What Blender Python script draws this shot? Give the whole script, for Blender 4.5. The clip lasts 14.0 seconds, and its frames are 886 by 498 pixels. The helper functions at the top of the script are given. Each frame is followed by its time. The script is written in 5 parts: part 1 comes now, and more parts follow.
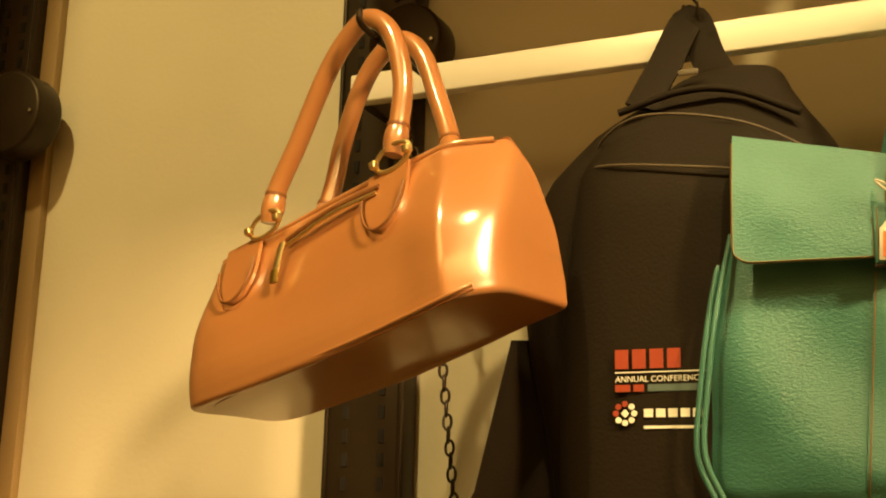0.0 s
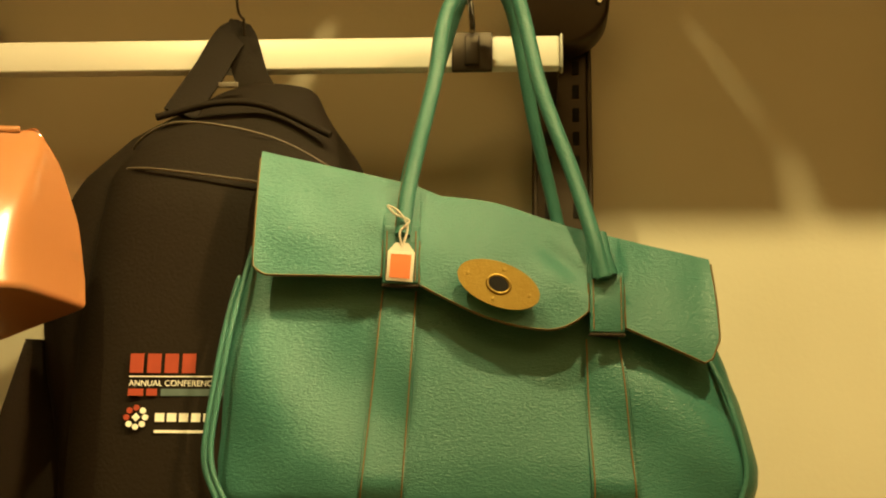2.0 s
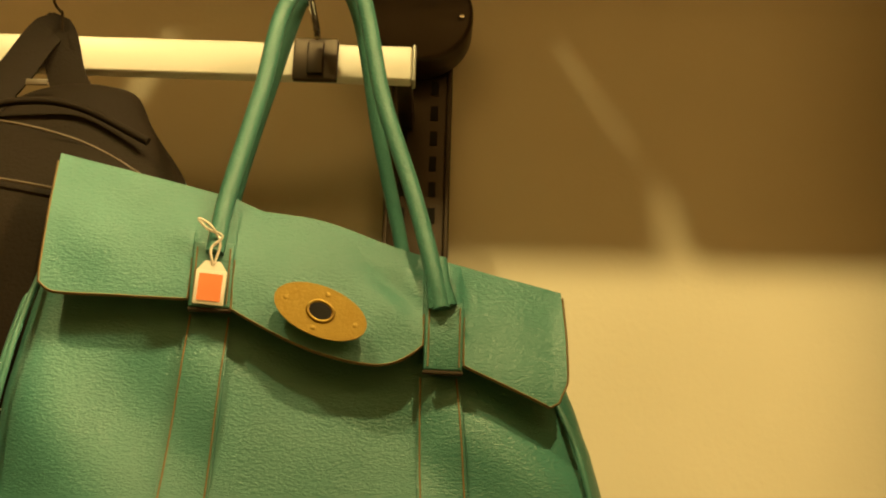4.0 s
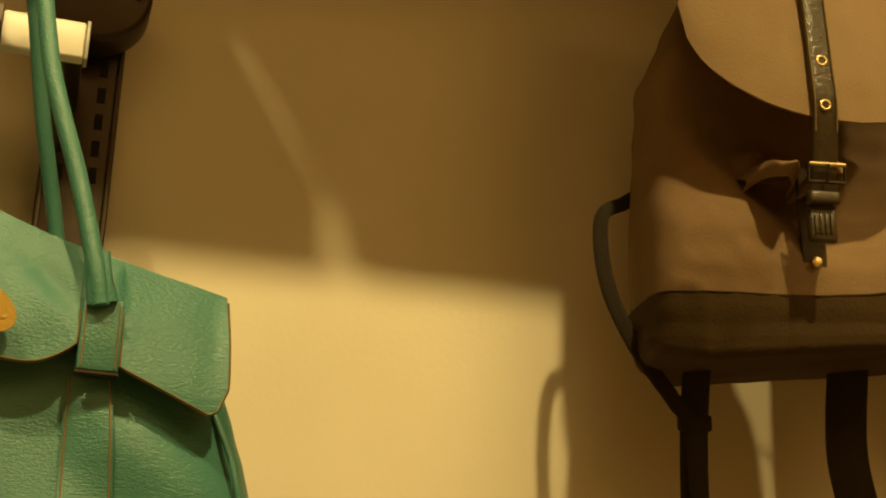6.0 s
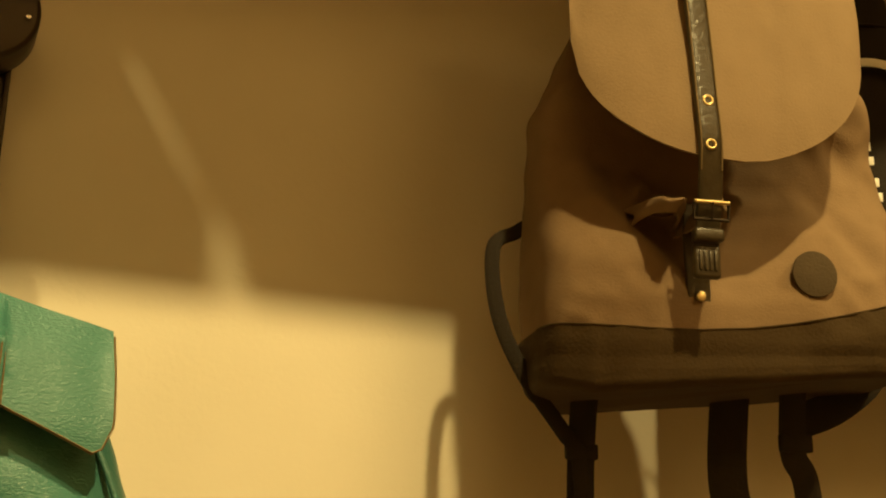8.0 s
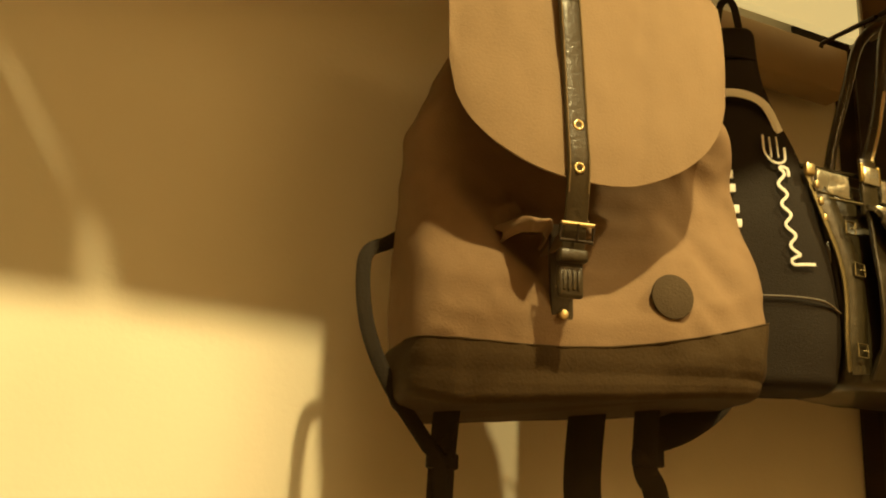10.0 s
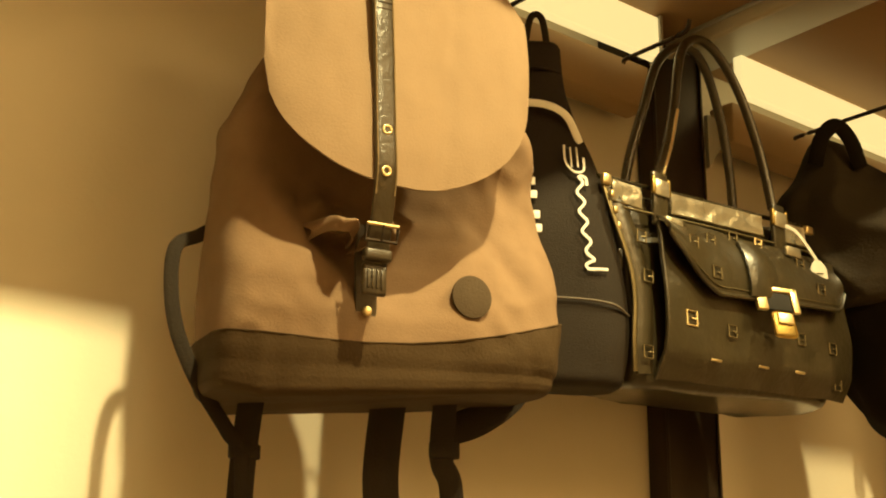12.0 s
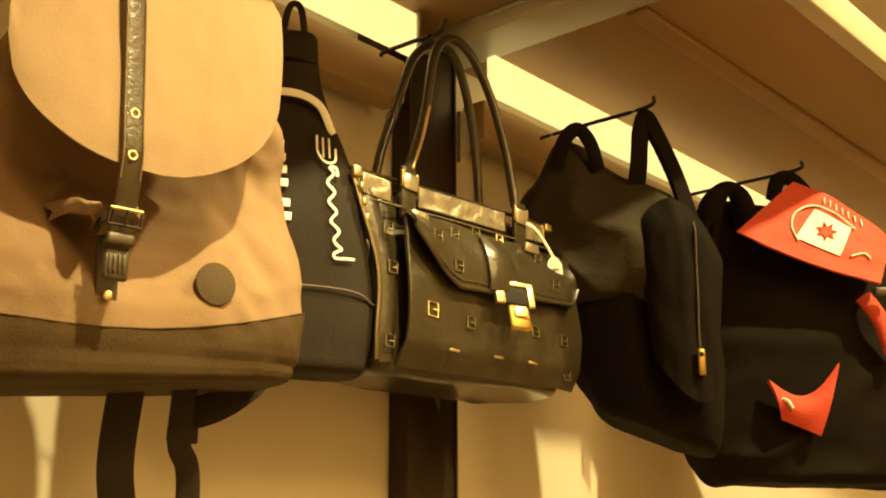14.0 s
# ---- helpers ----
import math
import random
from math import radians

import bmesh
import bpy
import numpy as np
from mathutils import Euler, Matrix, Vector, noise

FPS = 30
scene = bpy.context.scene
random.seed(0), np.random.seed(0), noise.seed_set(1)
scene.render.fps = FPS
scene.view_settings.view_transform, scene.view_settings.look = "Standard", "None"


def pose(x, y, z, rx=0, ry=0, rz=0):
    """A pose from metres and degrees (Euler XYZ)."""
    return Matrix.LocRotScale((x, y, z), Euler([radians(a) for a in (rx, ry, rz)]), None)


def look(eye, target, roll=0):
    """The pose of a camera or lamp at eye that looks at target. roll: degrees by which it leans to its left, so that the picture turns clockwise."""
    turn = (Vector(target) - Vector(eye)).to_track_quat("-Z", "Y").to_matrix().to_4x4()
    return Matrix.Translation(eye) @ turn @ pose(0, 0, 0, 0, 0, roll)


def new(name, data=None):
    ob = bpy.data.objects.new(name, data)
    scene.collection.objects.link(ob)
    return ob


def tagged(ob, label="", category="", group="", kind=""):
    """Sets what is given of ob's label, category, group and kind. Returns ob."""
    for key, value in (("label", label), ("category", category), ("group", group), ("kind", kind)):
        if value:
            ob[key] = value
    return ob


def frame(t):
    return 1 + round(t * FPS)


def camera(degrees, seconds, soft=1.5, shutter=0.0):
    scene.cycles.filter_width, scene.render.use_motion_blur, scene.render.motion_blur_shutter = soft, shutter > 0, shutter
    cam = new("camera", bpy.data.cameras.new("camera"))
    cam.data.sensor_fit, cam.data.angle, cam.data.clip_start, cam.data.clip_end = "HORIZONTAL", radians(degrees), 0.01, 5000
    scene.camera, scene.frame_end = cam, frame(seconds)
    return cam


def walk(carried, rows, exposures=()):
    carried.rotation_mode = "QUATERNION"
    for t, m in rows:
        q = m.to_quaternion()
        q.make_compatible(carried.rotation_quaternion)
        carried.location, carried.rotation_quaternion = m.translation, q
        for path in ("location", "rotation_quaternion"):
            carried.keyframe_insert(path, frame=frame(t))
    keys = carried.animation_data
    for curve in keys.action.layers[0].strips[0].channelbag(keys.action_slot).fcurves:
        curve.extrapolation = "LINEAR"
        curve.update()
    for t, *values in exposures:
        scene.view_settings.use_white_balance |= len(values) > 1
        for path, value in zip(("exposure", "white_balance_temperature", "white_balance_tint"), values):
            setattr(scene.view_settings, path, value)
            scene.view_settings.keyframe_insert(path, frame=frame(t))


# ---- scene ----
cam = camera(39.9, 14.0, soft=2.0)
PATH = [
    (0, (-0.06, -1.068, 1.39), (-0.875, 0.7, 1.848), 1.5),
    (0.5, (-0.033, -1.067, 1.394), (-0.66, 0.771, 1.874), 1.1),
    (1, (-0.024, -1.073, 1.387), (-0.463, 0.812, 1.892), 1.0),
    (1.5, (-0.026, -1.076, 1.387), (-0.277, 0.844, 1.885), 0.7),
    (2, (-0.028, -1.074, 1.386), (-0.163, 0.861, 1.874), 0.9),
    (2.2, (-0.027, -1.07, 1.381), (-0.132, 0.864, 1.876), 0.9),
    (4.3, (0.03, -0.966, 1.393), (0.099, 0.942, 1.986), 2.2),
    (4.5, (0.032, -0.969, 1.397), (0.159, 0.937, 1.988), 2.6),
    (5, (0.032, -0.962, 1.401), (0.313, 0.926, 1.996), 2.5),
    (5.5, (0.016, -0.957, 1.393), (0.485, 0.888, 2.009), 1.9),
    (6, (0.0, -0.956, 1.398), (0.596, 0.856, 1.999), 1.5),
    (6.5, (0.0, -0.956, 1.395), (0.657, 0.83, 2.009), 1.0),
    (7, (0.0, -0.958, 1.4), (0.686, 0.817, 2.015), 0.8),
    (7.2, (-0.002, -0.96, 1.405), (0.698, 0.811, 2.015), 0.7),
    (9.5, (0.003, -0.977, 1.431), (0.874, 0.724, 2.02), 1.5),
    (10, (-0.001, -0.985, 1.429), (0.927, 0.684, 2.023), 1.5),
    (10.5, (-0.003, -0.992, 1.427), (0.99, 0.637, 2.026), 1.4),
    (11, (-0.006, -0.998, 1.425), (1.047, 0.594, 2.025), 1.1),
    (11.5, (-0.01, -1.009, 1.426), (1.109, 0.54, 2.016), 1.0),
    (12, (-0.01, -1.018, 1.425), (1.164, 0.491, 2.011), 0.8),
    (12.5, (-0.012, -1.032, 1.427), (1.227, 0.43, 1.999), 0.7),
    (13, (-0.014, -1.033, 1.429), (1.294, 0.37, 1.994), 0.7),
    (13.5, (-0.017, -1.037, 1.431), (1.375, 0.287, 1.988), 0.3),
    (14, (-0.017, -1.047, 1.43), (1.444, 0.203, 1.982), -0.1),
]
walk(cam, [(t, look(eye, target, roll)) for t, eye, target, roll in PATH],
     exposures=[(0, -0.48, 6950, 9), (2, -0.46, 6400, 4), (5, -0.53, 6950, 10), (7, -0.46, 6800, 10), (9.5, 0.04, 6300, 12), (12, 0.80, 5750, 11), (14, 1.15, 6150, 10)])

# ---------------------------------------------------------------- light
world = bpy.data.worlds.new("shop_air")
world.use_nodes = True
world.node_tree.nodes["Background"].inputs["Color"].default_value = (1.0, 0.72, 0.34, 1)
world.node_tree.nodes["Background"].inputs["Strength"].default_value = 0.05
scene.world = world


def spot(name, eye, target, watts, degrees, radius=0.04, color=(1.0, 0.76, 0.30), blend=0.5):
    data = bpy.data.lights.new(name, "SPOT")
    data.energy, data.spot_size, data.spot_blend = watts, radians(degrees), blend
    data.shadow_soft_size, data.color = radius, color
    ob = new(name, data)
    ob.matrix_world = look(eye, target)
    return ob


def fill_panel(name, x, y, size, watts, color=(1.0, 0.60, 0.18)):
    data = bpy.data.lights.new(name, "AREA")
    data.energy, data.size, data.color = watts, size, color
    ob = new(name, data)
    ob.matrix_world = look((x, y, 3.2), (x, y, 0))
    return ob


spot("spot_light_left", (-0.70, -1.50, 3.15), (-0.42, 0.0, 1.95), 150, 42, 0.032, blend=0.25)
spot("spot_light_middle", (0.36, -1.50, 3.15), (0.38, -0.1, 1.5), 185, 47, 0.032, blend=0.4)
spot("spot_light_right", (1.60, -1.45, 3.15), (1.45, -0.1, 1.5), 128, 60, 0.032, blend=0.45)
# unseen narrow lamp added to put the highlight on the tan handbag
spot("tan_bag_highlight_spot", (1.35, -1.60, 2.90), (-0.43, -0.30, 1.61), 2700, 7.4, 0.28, (1.0, 0.66, 0.28), blend=0.7)
# unseen area lamps added as warm fill for the shaded wall and bags
fill_panel("added_fill_back", -0.9, -3.3, 1.6, 28)
fill_panel("added_fill_far", 1.5, -3.3, 1.8, 42)

# ---------------------------------------------------------------- materials


def material(name, color, color2=None, rough=0.6, metal=0.0, scale=30.0, bump=0.0, bump_scale=None, coat=0.0,
             glow=0.0, kind="noise", stain=0.12, spec=0.5):
    """A node material: two colours mixed by fine grain and large stains, with fine relief."""
    m = bpy.data.materials.new(name)
    m.use_nodes = True
    nt = m.node_tree
    b = nt.nodes["Principled BSDF"]
    tc = nt.nodes.new("ShaderNodeTexCoord")
    fine = nt.nodes.new("ShaderNodeTexNoise")
    fine.inputs["Scale"].default_value, fine.inputs["Detail"].default_value = scale, 6
    big = nt.nodes.new("ShaderNodeTexNoise")
    big.inputs["Scale"].default_value, big.inputs["Detail"].default_value = max(scale / 14, 2.0), 3
    for n in (fine, big):
        nt.links.new(tc.outputs["Object"], n.inputs["Vector"])
    mix = nt.nodes.new("ShaderNodeMix")
    mix.data_type = "RGBA"
    c2 = color2 or tuple(c * 0.75 for c in color)
    mix.inputs["A"].default_value, mix.inputs["B"].default_value = (*color, 1), (*c2, 1)
    nt.links.new(fine.outputs["Fac"], mix.inputs["Factor"])
    dirt = nt.nodes.new("ShaderNodeMix")
    dirt.data_type, dirt.blend_type = "RGBA", "MULTIPLY"
    ramp = nt.nodes.new("ShaderNodeMapRange")
    ramp.inputs["From Min"].default_value, ramp.inputs["From Max"].default_value = 0.35, 0.7
    ramp.inputs["To Max"].default_value = stain * 2
    nt.links.new(big.outputs["Fac"], ramp.inputs["Value"])
    nt.links.new(ramp.outputs["Result"], dirt.inputs["Factor"])
    nt.links.new(mix.outputs["Result"], dirt.inputs["A"])
    dirt.inputs["B"].default_value = (0.55, 0.52, 0.5, 1)
    nt.links.new(dirt.outputs["Result"], b.inputs["Base Color"])
    b.inputs["Roughness"].default_value, b.inputs["Metallic"].default_value = rough, metal
    b.inputs["Coat Weight"].default_value = coat
    b.inputs["Coat Roughness"].default_value = 0.16
    b.inputs["Specular IOR Level"].default_value = spec
    rr = nt.nodes.new("ShaderNodeMapRange")
    rr.inputs["To Min"].default_value, rr.inputs["To Max"].default_value = max(rough - 0.1, 0.03), min(rough + 0.12, 1)
    nt.links.new(big.outputs["Fac"], rr.inputs["Value"])
    nt.links.new(rr.outputs["Result"], b.inputs["Roughness"])
    if bump:
        if kind == "pebble":
            tex = nt.nodes.new("ShaderNodeTexVoronoi")
            tex.inputs["Scale"].default_value = bump_scale or scale * 4
            out = tex.outputs["Distance"]
        elif kind == "crease":
            tex = nt.nodes.new("ShaderNodeTexNoise")
            tex.inputs["Scale"].default_value, tex.inputs["Detail"].default_value, tex.inputs["Distortion"].default_value = bump_scale, 5, 0.6
            stretch = nt.nodes.new("ShaderNodeMapping")
            stretch.inputs["Scale"].default_value = (0.55, 1.0, 1.25)
            nt.links.new(tc.outputs["Object"], stretch.inputs["Vector"])
            out = tex.outputs["Fac"]
        elif kind == "weave":
            tex = nt.nodes.new("ShaderNodeTexWave")
            tex.inputs["Scale"].default_value, tex.inputs["Distortion"].default_value = bump_scale or scale * 4, 1.5
            out = tex.outputs["Fac"]
        else:
            tex = nt.nodes.new("ShaderNodeTexNoise")
            tex.inputs["Scale"].default_value, tex.inputs["Detail"].default_value = bump_scale or scale * 4, 8
            out = tex.outputs["Fac"]
        nt.links.new(stretch.outputs["Vector"] if kind == "crease" else tc.outputs["Object"], tex.inputs["Vector"])
        bp = nt.nodes.new("ShaderNodeBump")
        bp.inputs["Strength"].default_value, bp.inputs["Distance"].default_value = bump, 0.002
        nt.links.new(out, bp.inputs["Height"])
        nt.links.new(bp.outputs["Normal"], b.inputs["Normal"])
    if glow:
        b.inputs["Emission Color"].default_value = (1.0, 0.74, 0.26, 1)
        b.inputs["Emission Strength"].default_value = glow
    return m


PLASTER = material("cream_plaster", (0.76, 0.70, 0.56), (0.69, 0.63, 0.49), 0.75, scale=9, bump=0.15, bump_scale=160, stain=0.1)
CEILING = material("ceiling_paint", (0.7, 0.66, 0.58), rough=0.9, scale=6)
# the floor is unseen; its pale colour bounces light onto the bags' undersides
FLOOR = material("pale_bounce_floor", (0.60, 0.50, 0.36), rough=0.5, scale=12)
STEEL_DARK = material("dark_bronze_steel", (0.048, 0.032, 0.018), (0.034, 0.023, 0.013), 0.42, 0.55, 40, 0.1)
SLOT = material("slot_black", (0.008, 0.006, 0.004), rough=0.9)
BAR_WHITE = material("lit_white_bar", (0.80, 0.78, 0.70), (0.76, 0.73, 0.64), 0.35, scale=5, stain=0.08)
# emission added so the shaded long bars look bright; they are no lamps
RAIL_GLOW = material("glowing_long_bar", (0.80, 0.78, 0.70), (0.76, 0.73, 0.64), 0.35, scale=3, stain=0.1, glow=0.55)
BROWN_BOARD = material("brown_back_board", (0.40, 0.28, 0.14), (0.34, 0.23, 0.11), 0.55, scale=7, bump=0.1, bump_scale=90)
SHELF_WOOD = material("shelf_underside", (0.34, 0.22, 0.10), (0.27, 0.17, 0.075), 0.5, scale=6, bump=0.12, bump_scale=80)
SHELF_EDGE = material("pale_shelf_edge", (0.54, 0.50, 0.38), rough=0.45, scale=8)
GREY_METAL = material("grey_painted_metal", (0.46, 0.46, 0.42), (0.40, 0.40, 0.36), 0.4, 0.2, 20)
CHROME = material("chrome", (0.75, 0.74, 0.70), (0.6, 0.6, 0.56), 0.16, 1.0, 60)
GOLD = material("brushed_brass", (0.46, 0.33, 0.09), (0.37, 0.25, 0.06), 0.42, 1.0, 120, 0.12)
PALE_GOLD = material("pale_gold", (0.95, 0.78, 0.42), (0.80, 0.62, 0.30), 0.36, 1.0, 90)
GREEN = material("teal_pebbled_leather", (0.068, 0.232, 0.196), (0.049, 0.180, 0.152), 0.34, scale=34, bump=0.42, bump_scale=600, kind="crease", stain=0.16)
GREEN_SMOOTH = material("teal_rolled_leather", (0.066, 0.224, 0.188), (0.048, 0.174, 0.146), 0.40, scale=60, bump=0.4, bump_scale=500)
RAW_EDGE = material("raw_tan_edge", (0.24, 0.165, 0.070), (0.17, 0.115, 0.045), 0.7, scale=90)
TAN = material("tan_leather", (0.57, 0.245, 0.092), (0.49, 0.195, 0.066), 0.36, scale=16, bump=0.08, bump_scale=260, coat=1.0, stain=0.16)
TAN.node_tree.nodes["Principled BSDF"].inputs["Coat IOR"].default_value = 2.7
TAN.node_tree.nodes["Principled BSDF"].inputs["Coat Roughness"].default_value = 0.18
TAN_SEAM = material("tan_seam", (0.26, 0.10, 0.03), rough=0.5, scale=60)
LINING = material("dark_lining", (0.05, 0.035, 0.02), rough=0.9, scale=40)
BLACK_NYLON = material("black_nylon", (0.0105, 0.0060, 0.0022), (0.014, 0.0085, 0.0035), 0.74, scale=40, bump=0.25, bump_scale=400, spec=0.2)
DEEP_NYLON = material("deep_black_nylon", (0.0065, 0.0042, 0.0018), (0.009, 0.006, 0.003), 0.8, scale=40, bump=0.25, bump_scale=400, spec=0.1)
BLACK_PIPE = material("grey_piping", (0.11, 0.085, 0.055), rough=0.45, scale=60)
ORANGE_INK = material("orange_print", (0.36, 0.048, 0.016), rough=0.6, scale=80)
WHITE_INK = material("white_print", (0.86, 0.84, 0.78), (0.80, 0.78, 0.70), 0.6, scale=90)
BLUE_INK = material("grey_blue_print", (0.10, 0.15, 0.15), rough=0.6, scale=80)
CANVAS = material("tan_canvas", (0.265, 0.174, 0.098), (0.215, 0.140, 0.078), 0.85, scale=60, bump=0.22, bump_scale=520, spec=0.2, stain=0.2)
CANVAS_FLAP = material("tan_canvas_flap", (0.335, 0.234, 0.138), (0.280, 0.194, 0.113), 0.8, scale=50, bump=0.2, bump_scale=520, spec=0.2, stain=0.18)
BROWN_BAND = material("dark_brown_canvas", (0.060, 0.037, 0.014), (0.046, 0.028, 0.010), 0.8, scale=60, spec=0.15, bump=0.3, bump_scale=400)
PATCH = material("brown_patch_cloth", (0.085, 0.060, 0.034), (0.070, 0.049, 0.027), 0.85, scale=70, bump=0.3, bump_scale=500, spec=0.2)
WEBBING = material("dark_webbing", (0.028, 0.020, 0.010), (0.020, 0.014, 0.008), 0.8, scale=60, bump=0.4, bump_scale=400, spec=0.25)
DARK_SUEDE = material("dark_brown_nylon", (0.034, 0.025, 0.012), (0.024, 0.018, 0.009), 0.75, scale=30, bump=0.4, bump_scale=300, spec=0.18)
STRAP_LEATHER = material("dark_green_brown_leather", (0.060, 0.041, 0.017), (0.036, 0.025, 0.011), 0.34, scale=70, bump=0.4, bump_scale=200)
BLACK_CASE = material("black_case_cloth", (0.014, 0.0085, 0.0035), (0.018, 0.012, 0.006), 0.7, scale=60, spec=0.2, bump=0.3, bump_scale=600)
OLIVE_PATENT = material("olive_black_patent", (0.022, 0.016, 0.007), (0.040, 0.031, 0.013), 0.28, scale=40, bump=0.4, bump_scale=130, coat=0.5)
FOIL = material("crinkled_silver_foil", (0.72, 0.66, 0.50), (0.45, 0.40, 0.28), 0.28, 0.85, 60, 0.9, 90)
RED_CLOTH = material("red_cloth", (0.62, 0.065, 0.02), (0.50, 0.045, 0.015), 0.7, scale=40, bump=0.4, bump_scale=400)
PAPER = material("white_card", (0.80, 0.77, 0.68), rough=0.6, scale=60)
ORANGE_CARD = material("orange_card", (0.85, 0.24, 0.08), rough=0.6, scale=60)
STUD = material("dull_gold_stud", (0.19, 0.150, 0.068), (0.12, 0.09, 0.04), 0.4, 0.8, 90)
STRING = material("white_string", (0.75, 0.70, 0.60), rough=0.8, scale=200)
YELLOW_TAB = material("yellow_tab", (0.75, 0.50, 0.06), rough=0.7, scale=90)
BLUE_TAB = material("blue_tab", (0.12, 0.15, 0.15), rough=0.7, scale=90)

# ---------------------------------------------------------------- mesh helpers


def part(name, bm, mat, parent=None, label="", smooth=True):
    me = bpy.data.meshes.new(name)
    bm.normal_update()
    bm.to_mesh(me)
    bm.free()
    me.materials.append(mat)
    if smooth:
        me.shade_smooth()
        me.set_sharp_from_angle(angle=radians(48))
    ob = new(name, me)
    ob.parent = parent
    if label:
        ob["label"] = label
    return ob


def thing(name, label, category, m, group=""):
    ob = new(name)
    ob.empty_display_size = 0.05
    ob.matrix_world = m
    return tagged(ob, label, category, group)


def box(x0, x1, y0, y1, z0, z1, bevel=0.0, seg=2):
    bm = bmesh.new()
    bmesh.ops.create_cube(bm, size=1)
    for v in bm.verts:
        v.co = Vector(((x0 + x1) / 2 + v.co.x * (x1 - x0), (y0 + y1) / 2 + v.co.y * (y1 - y0), (z0 + z1) / 2 + v.co.z * (z1 - z0)))
    if bevel:
        bmesh.ops.bevel(bm, geom=bm.edges[:], offset=bevel, segments=seg, affect="EDGES", profile=0.5)
    return bm


def disc(center, radius, depth, seg=32, bevel=0.002, squash=1.0, tilt=0.0):
    """A round plate that faces -y."""
    bm = bmesh.new()
    bmesh.ops.create_cone(bm, cap_ends=True, segments=seg, radius1=radius, radius2=radius, depth=depth)
    if bevel:
        rim = [e for e in bm.edges if abs(e.verts[0].co.z - e.verts[1].co.z) < 1e-6]
        bmesh.ops.bevel(bm, geom=rim, offset=bevel, segments=2, affect="EDGES", profile=0.5)
    bmesh.ops.transform(bm, matrix=Matrix.Translation(center) @ Matrix.Rotation(tilt, 4, "Y") @ Matrix.Diagonal((1, 1, squash, 1)) @ Matrix.Rotation(radians(90), 4, "X"), verts=bm.verts)
    return bm


def smooth_line(points, steps=8):
    """A Catmull-Rom line through a few points."""
    p = [Vector(a) for a in points]
    p = [2 * p[0] - p[1], *p, 2 * p[-1] - p[-2]]
    out = []
    for i in range(1, len(p) - 2):
        for k in range(steps):
            t = k / steps
            out.append(0.5 * ((2 * p[i]) + (p[i + 1] - p[i - 1]) * t + (2 * p[i - 1] - 5 * p[i] + 4 * p[i + 1] - p[i + 2]) * t * t
                              + (3 * p[i] - p[i - 1] - 3 * p[i + 1] + p[i + 2]) * t ** 3))
    out.append(p[-2])
    return out


def sweep(points, rx, ry=None, seg=10, side=(0, 1, 0), steps=8, taper=None, bm=None, square=False):
    """A tube or strap along a line: rx across, ry along 'side' (the thickness)."""
    ry = ry or rx
    line = smooth_line(points, steps) if steps else [Vector(p) for p in points]
    bm = bm or bmesh.new()
    rings = []
    for i, c in enumerate(line):
        d = (line[min(i + 1, len(line) - 1)] - line[max(i - 1, 0)]).normalized()
        n = Vector(side)
        n = (n - d * n.dot(d))
        n = n.normalized() if n.length > 1e-4 else d.orthogonal().normalized()
        a = d.cross(n).normalized()
        k = taper(i / (len(line) - 1)) if taper else 1.0
        ring = []
        for s in range(seg):
            w = 2 * math.pi * (s + 0.5) / seg
            x, y = math.cos(w), math.sin(w)
            if square:
                q = (abs(x) ** 6 + abs(y) ** 6) ** (1 / 6)
                x, y = x / q, y / q
            ring.append(bm.verts.new(c + a * x * rx * k + n * y * ry * k))
        rings.append(ring)
    for r0, r1 in zip(rings, rings[1:]):
        for s in range(seg):
            bm.faces.new((r0[s], r0[(s + 1) % seg], r1[(s + 1) % seg], r1[s]))
    bm.faces.new(rings[0][::-1])
    bm.faces.new(rings[-1])
    bmesh.ops.recalc_face_normals(bm, faces=bm.faces[:])
    return bm


def profile(rows, v):
    """Smooth interpolation in rows of (v, a, b, ...)."""
    vs = [r[0] for r in rows]
    return [float(np.interp(v, vs, [r[k] for r in rows])) for k in range(1, len(rows[0]))]


